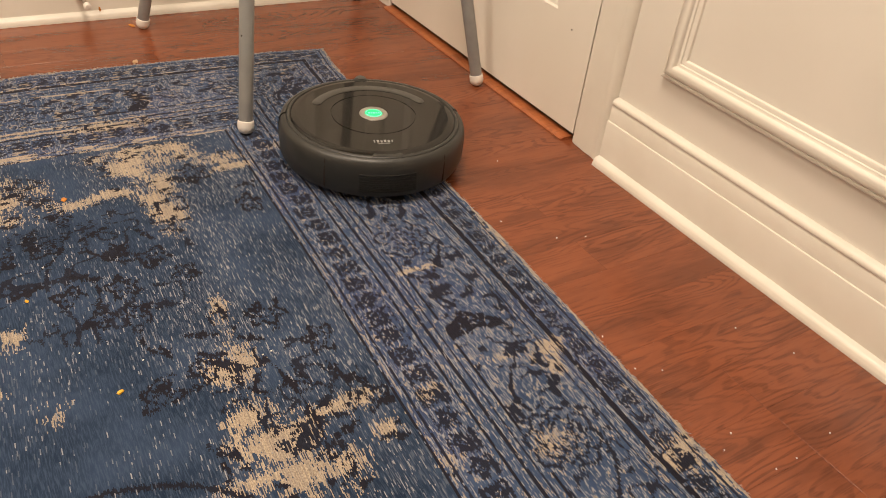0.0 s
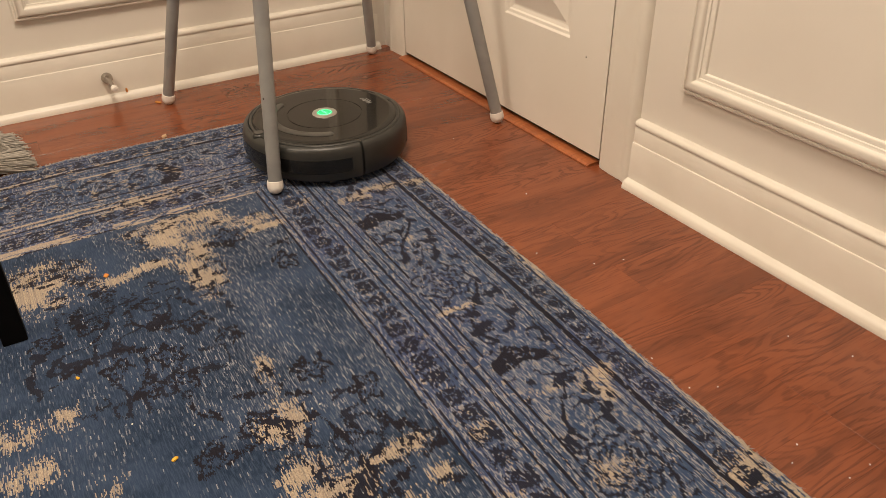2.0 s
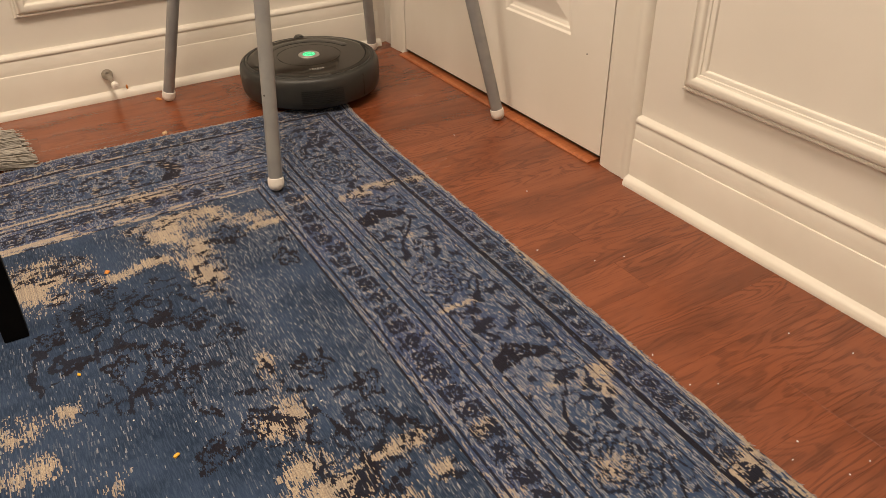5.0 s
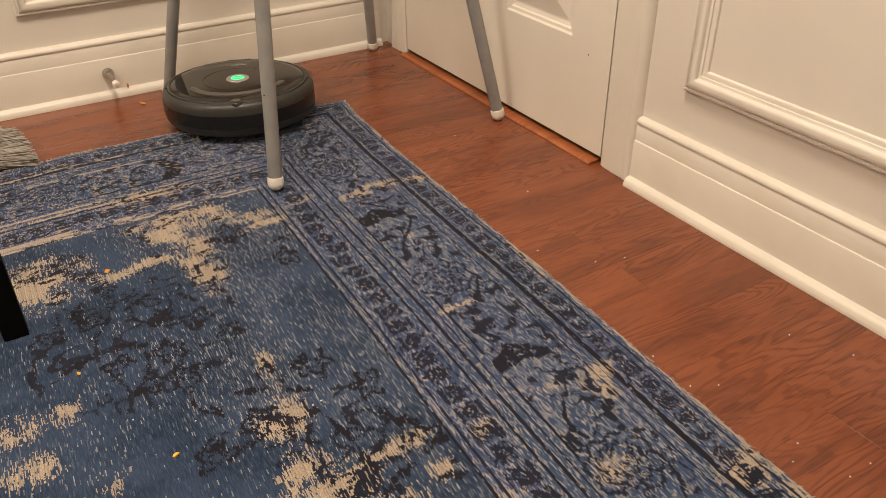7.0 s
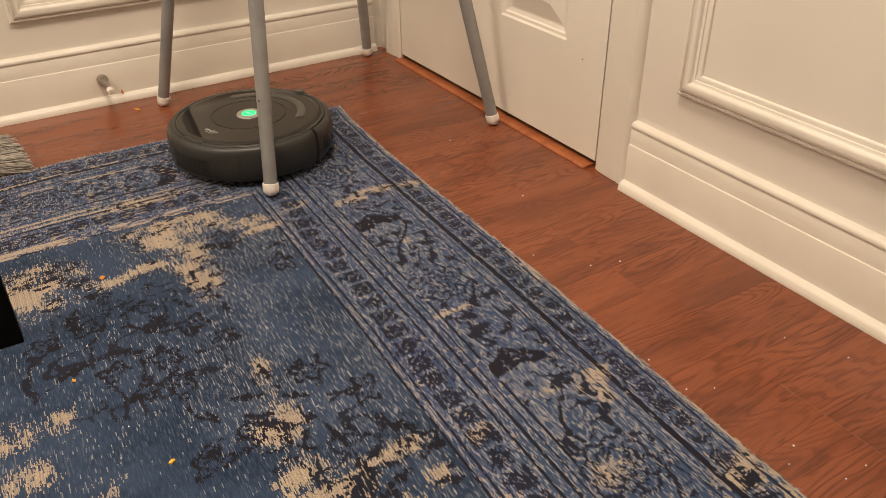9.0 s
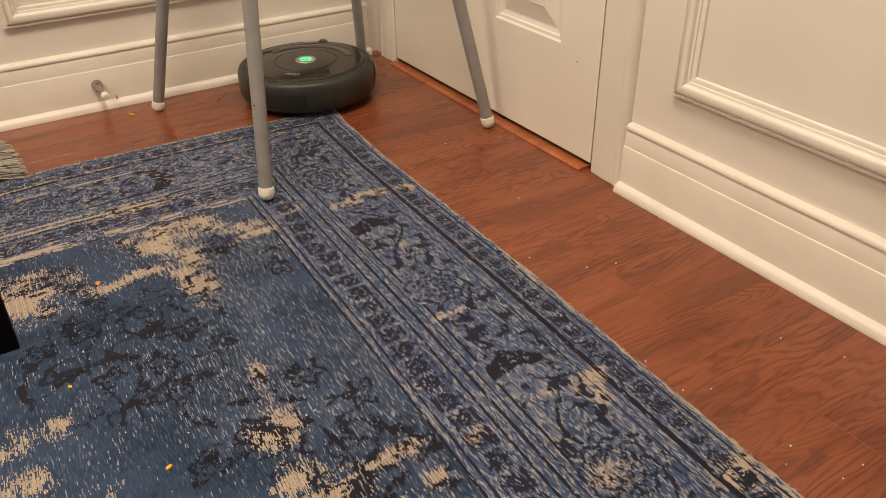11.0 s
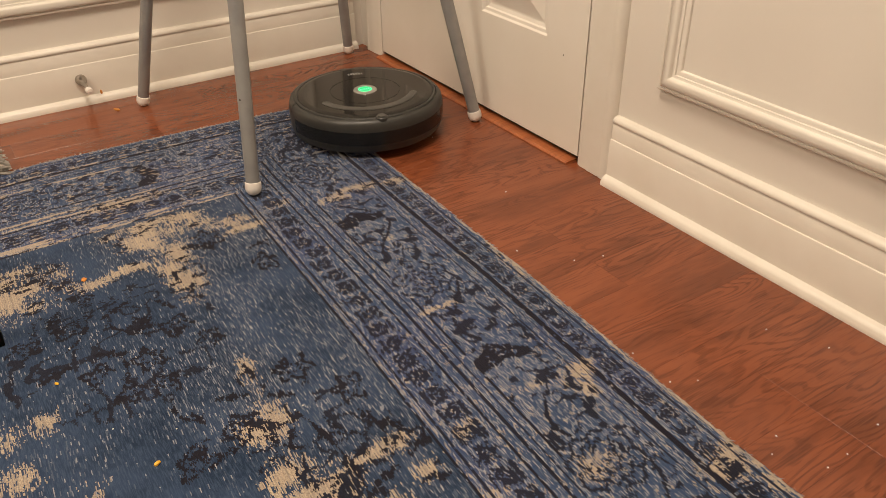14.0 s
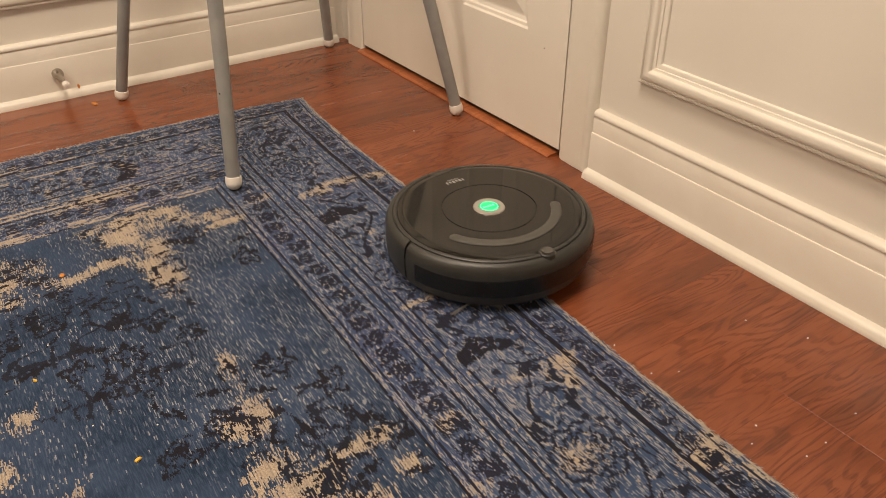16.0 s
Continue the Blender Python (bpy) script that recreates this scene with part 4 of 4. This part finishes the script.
def motions():
    rows = [
        (0.0, -0.402, -0.842, 73), (0.5, -0.351, -0.696, 72), (1.0, -0.338, -0.615, 102), (1.5, -0.364, -0.568, 140.5), (1.8, -0.402, -0.563, 168), (2.0, -0.424, -0.561, 188),
        (2.3, -0.427, -0.561, 201), (2.5, -0.427, -0.561, 181), (2.7, -0.426, -0.560, 154), (3.0, -0.422, -0.555, 114), (3.5, -0.421, -0.487, 72), (4.0, -0.378, -0.417, 69), (4.5, -0.330, -0.290, 69),
        (4.9, -0.312, -0.222, 72), (5.4, -0.350, -0.220, 120), (5.9, -0.440, -0.240, 162), (6.3, -0.500, -0.257, 180), (6.5, -0.505, -0.258, 199),
        (7.0, -0.521, -0.288, 250), (7.5, -0.549, -0.421, 258), (8.0, -0.562, -0.477, 259), (8.5, -0.560, -0.478, 319), (9.0, -0.549, -0.473, 384),
        (9.2, -0.530, -0.457, 402), (9.8, -0.440, -0.365, 407), (10.4, -0.350, -0.270, 408), (11.0, -0.288, -0.200, 409), (11.3, -0.285, -0.197, 409), (11.6, -0.288, -0.198, 379), (12.0, -0.271, -0.205, 332),
        (12.5, -0.228, -0.247, 304), (13.0, -0.210, -0.301, 276), (13.5, -0.210, -0.360, 255), (14.0, -0.254, -0.519, 254.5), (14.5, -0.289, -0.673, 258),
        (15.0, -0.307, -0.824, 262), (15.5, -0.318, -0.980, 265), (16.0, -0.325, -1.133, 267)]
    # the front rides up as it climbs the rug's edge
    nose = {6.5: -0.8, 7.0: -2.2, 7.5: -0.6}
    walk(vacuum, [(t, pose(x, y, 0.0045, 0, nose.get(t, 0.0), a)) for t, x, y, a in rows])
    # the flake at the rug's edge is taken up as the robot passes and rides in its bin
    rest = swept.matrix_basis.copy()
    walk(swept, [(0.0, rest), (6.5, rest), (6.9, pose(-0.520, -0.285, 0.045))] + [(t, pose(x, y, 0.045)) for t, x, y, a in rows if t > 6.9])
    # the crumb by the wall is nudged along the floor as the robot turns there
    lies = pushed.matrix_basis.copy()
    shoved = Matrix.Translation((-0.044, -0.012, 0)) @ lies
    walk(pushed, [(0.0, lies), (5.2, lies), (5.9, shoved), (16.0, shoved)])
    # the chair gives a little as the robot pushes past its legs
    before, after = pose(0.002, 0, 0), pose(0, 0, 0)
    walk(chair, [(0.0, before), (4.6, before), (6.3, after), (16.0, after)])
    walk(side_brush, [(i * 0.1, pose(0.108, -0.098, 0.002, 0, 0, -77 * i)) for i in range(161)])


motions()
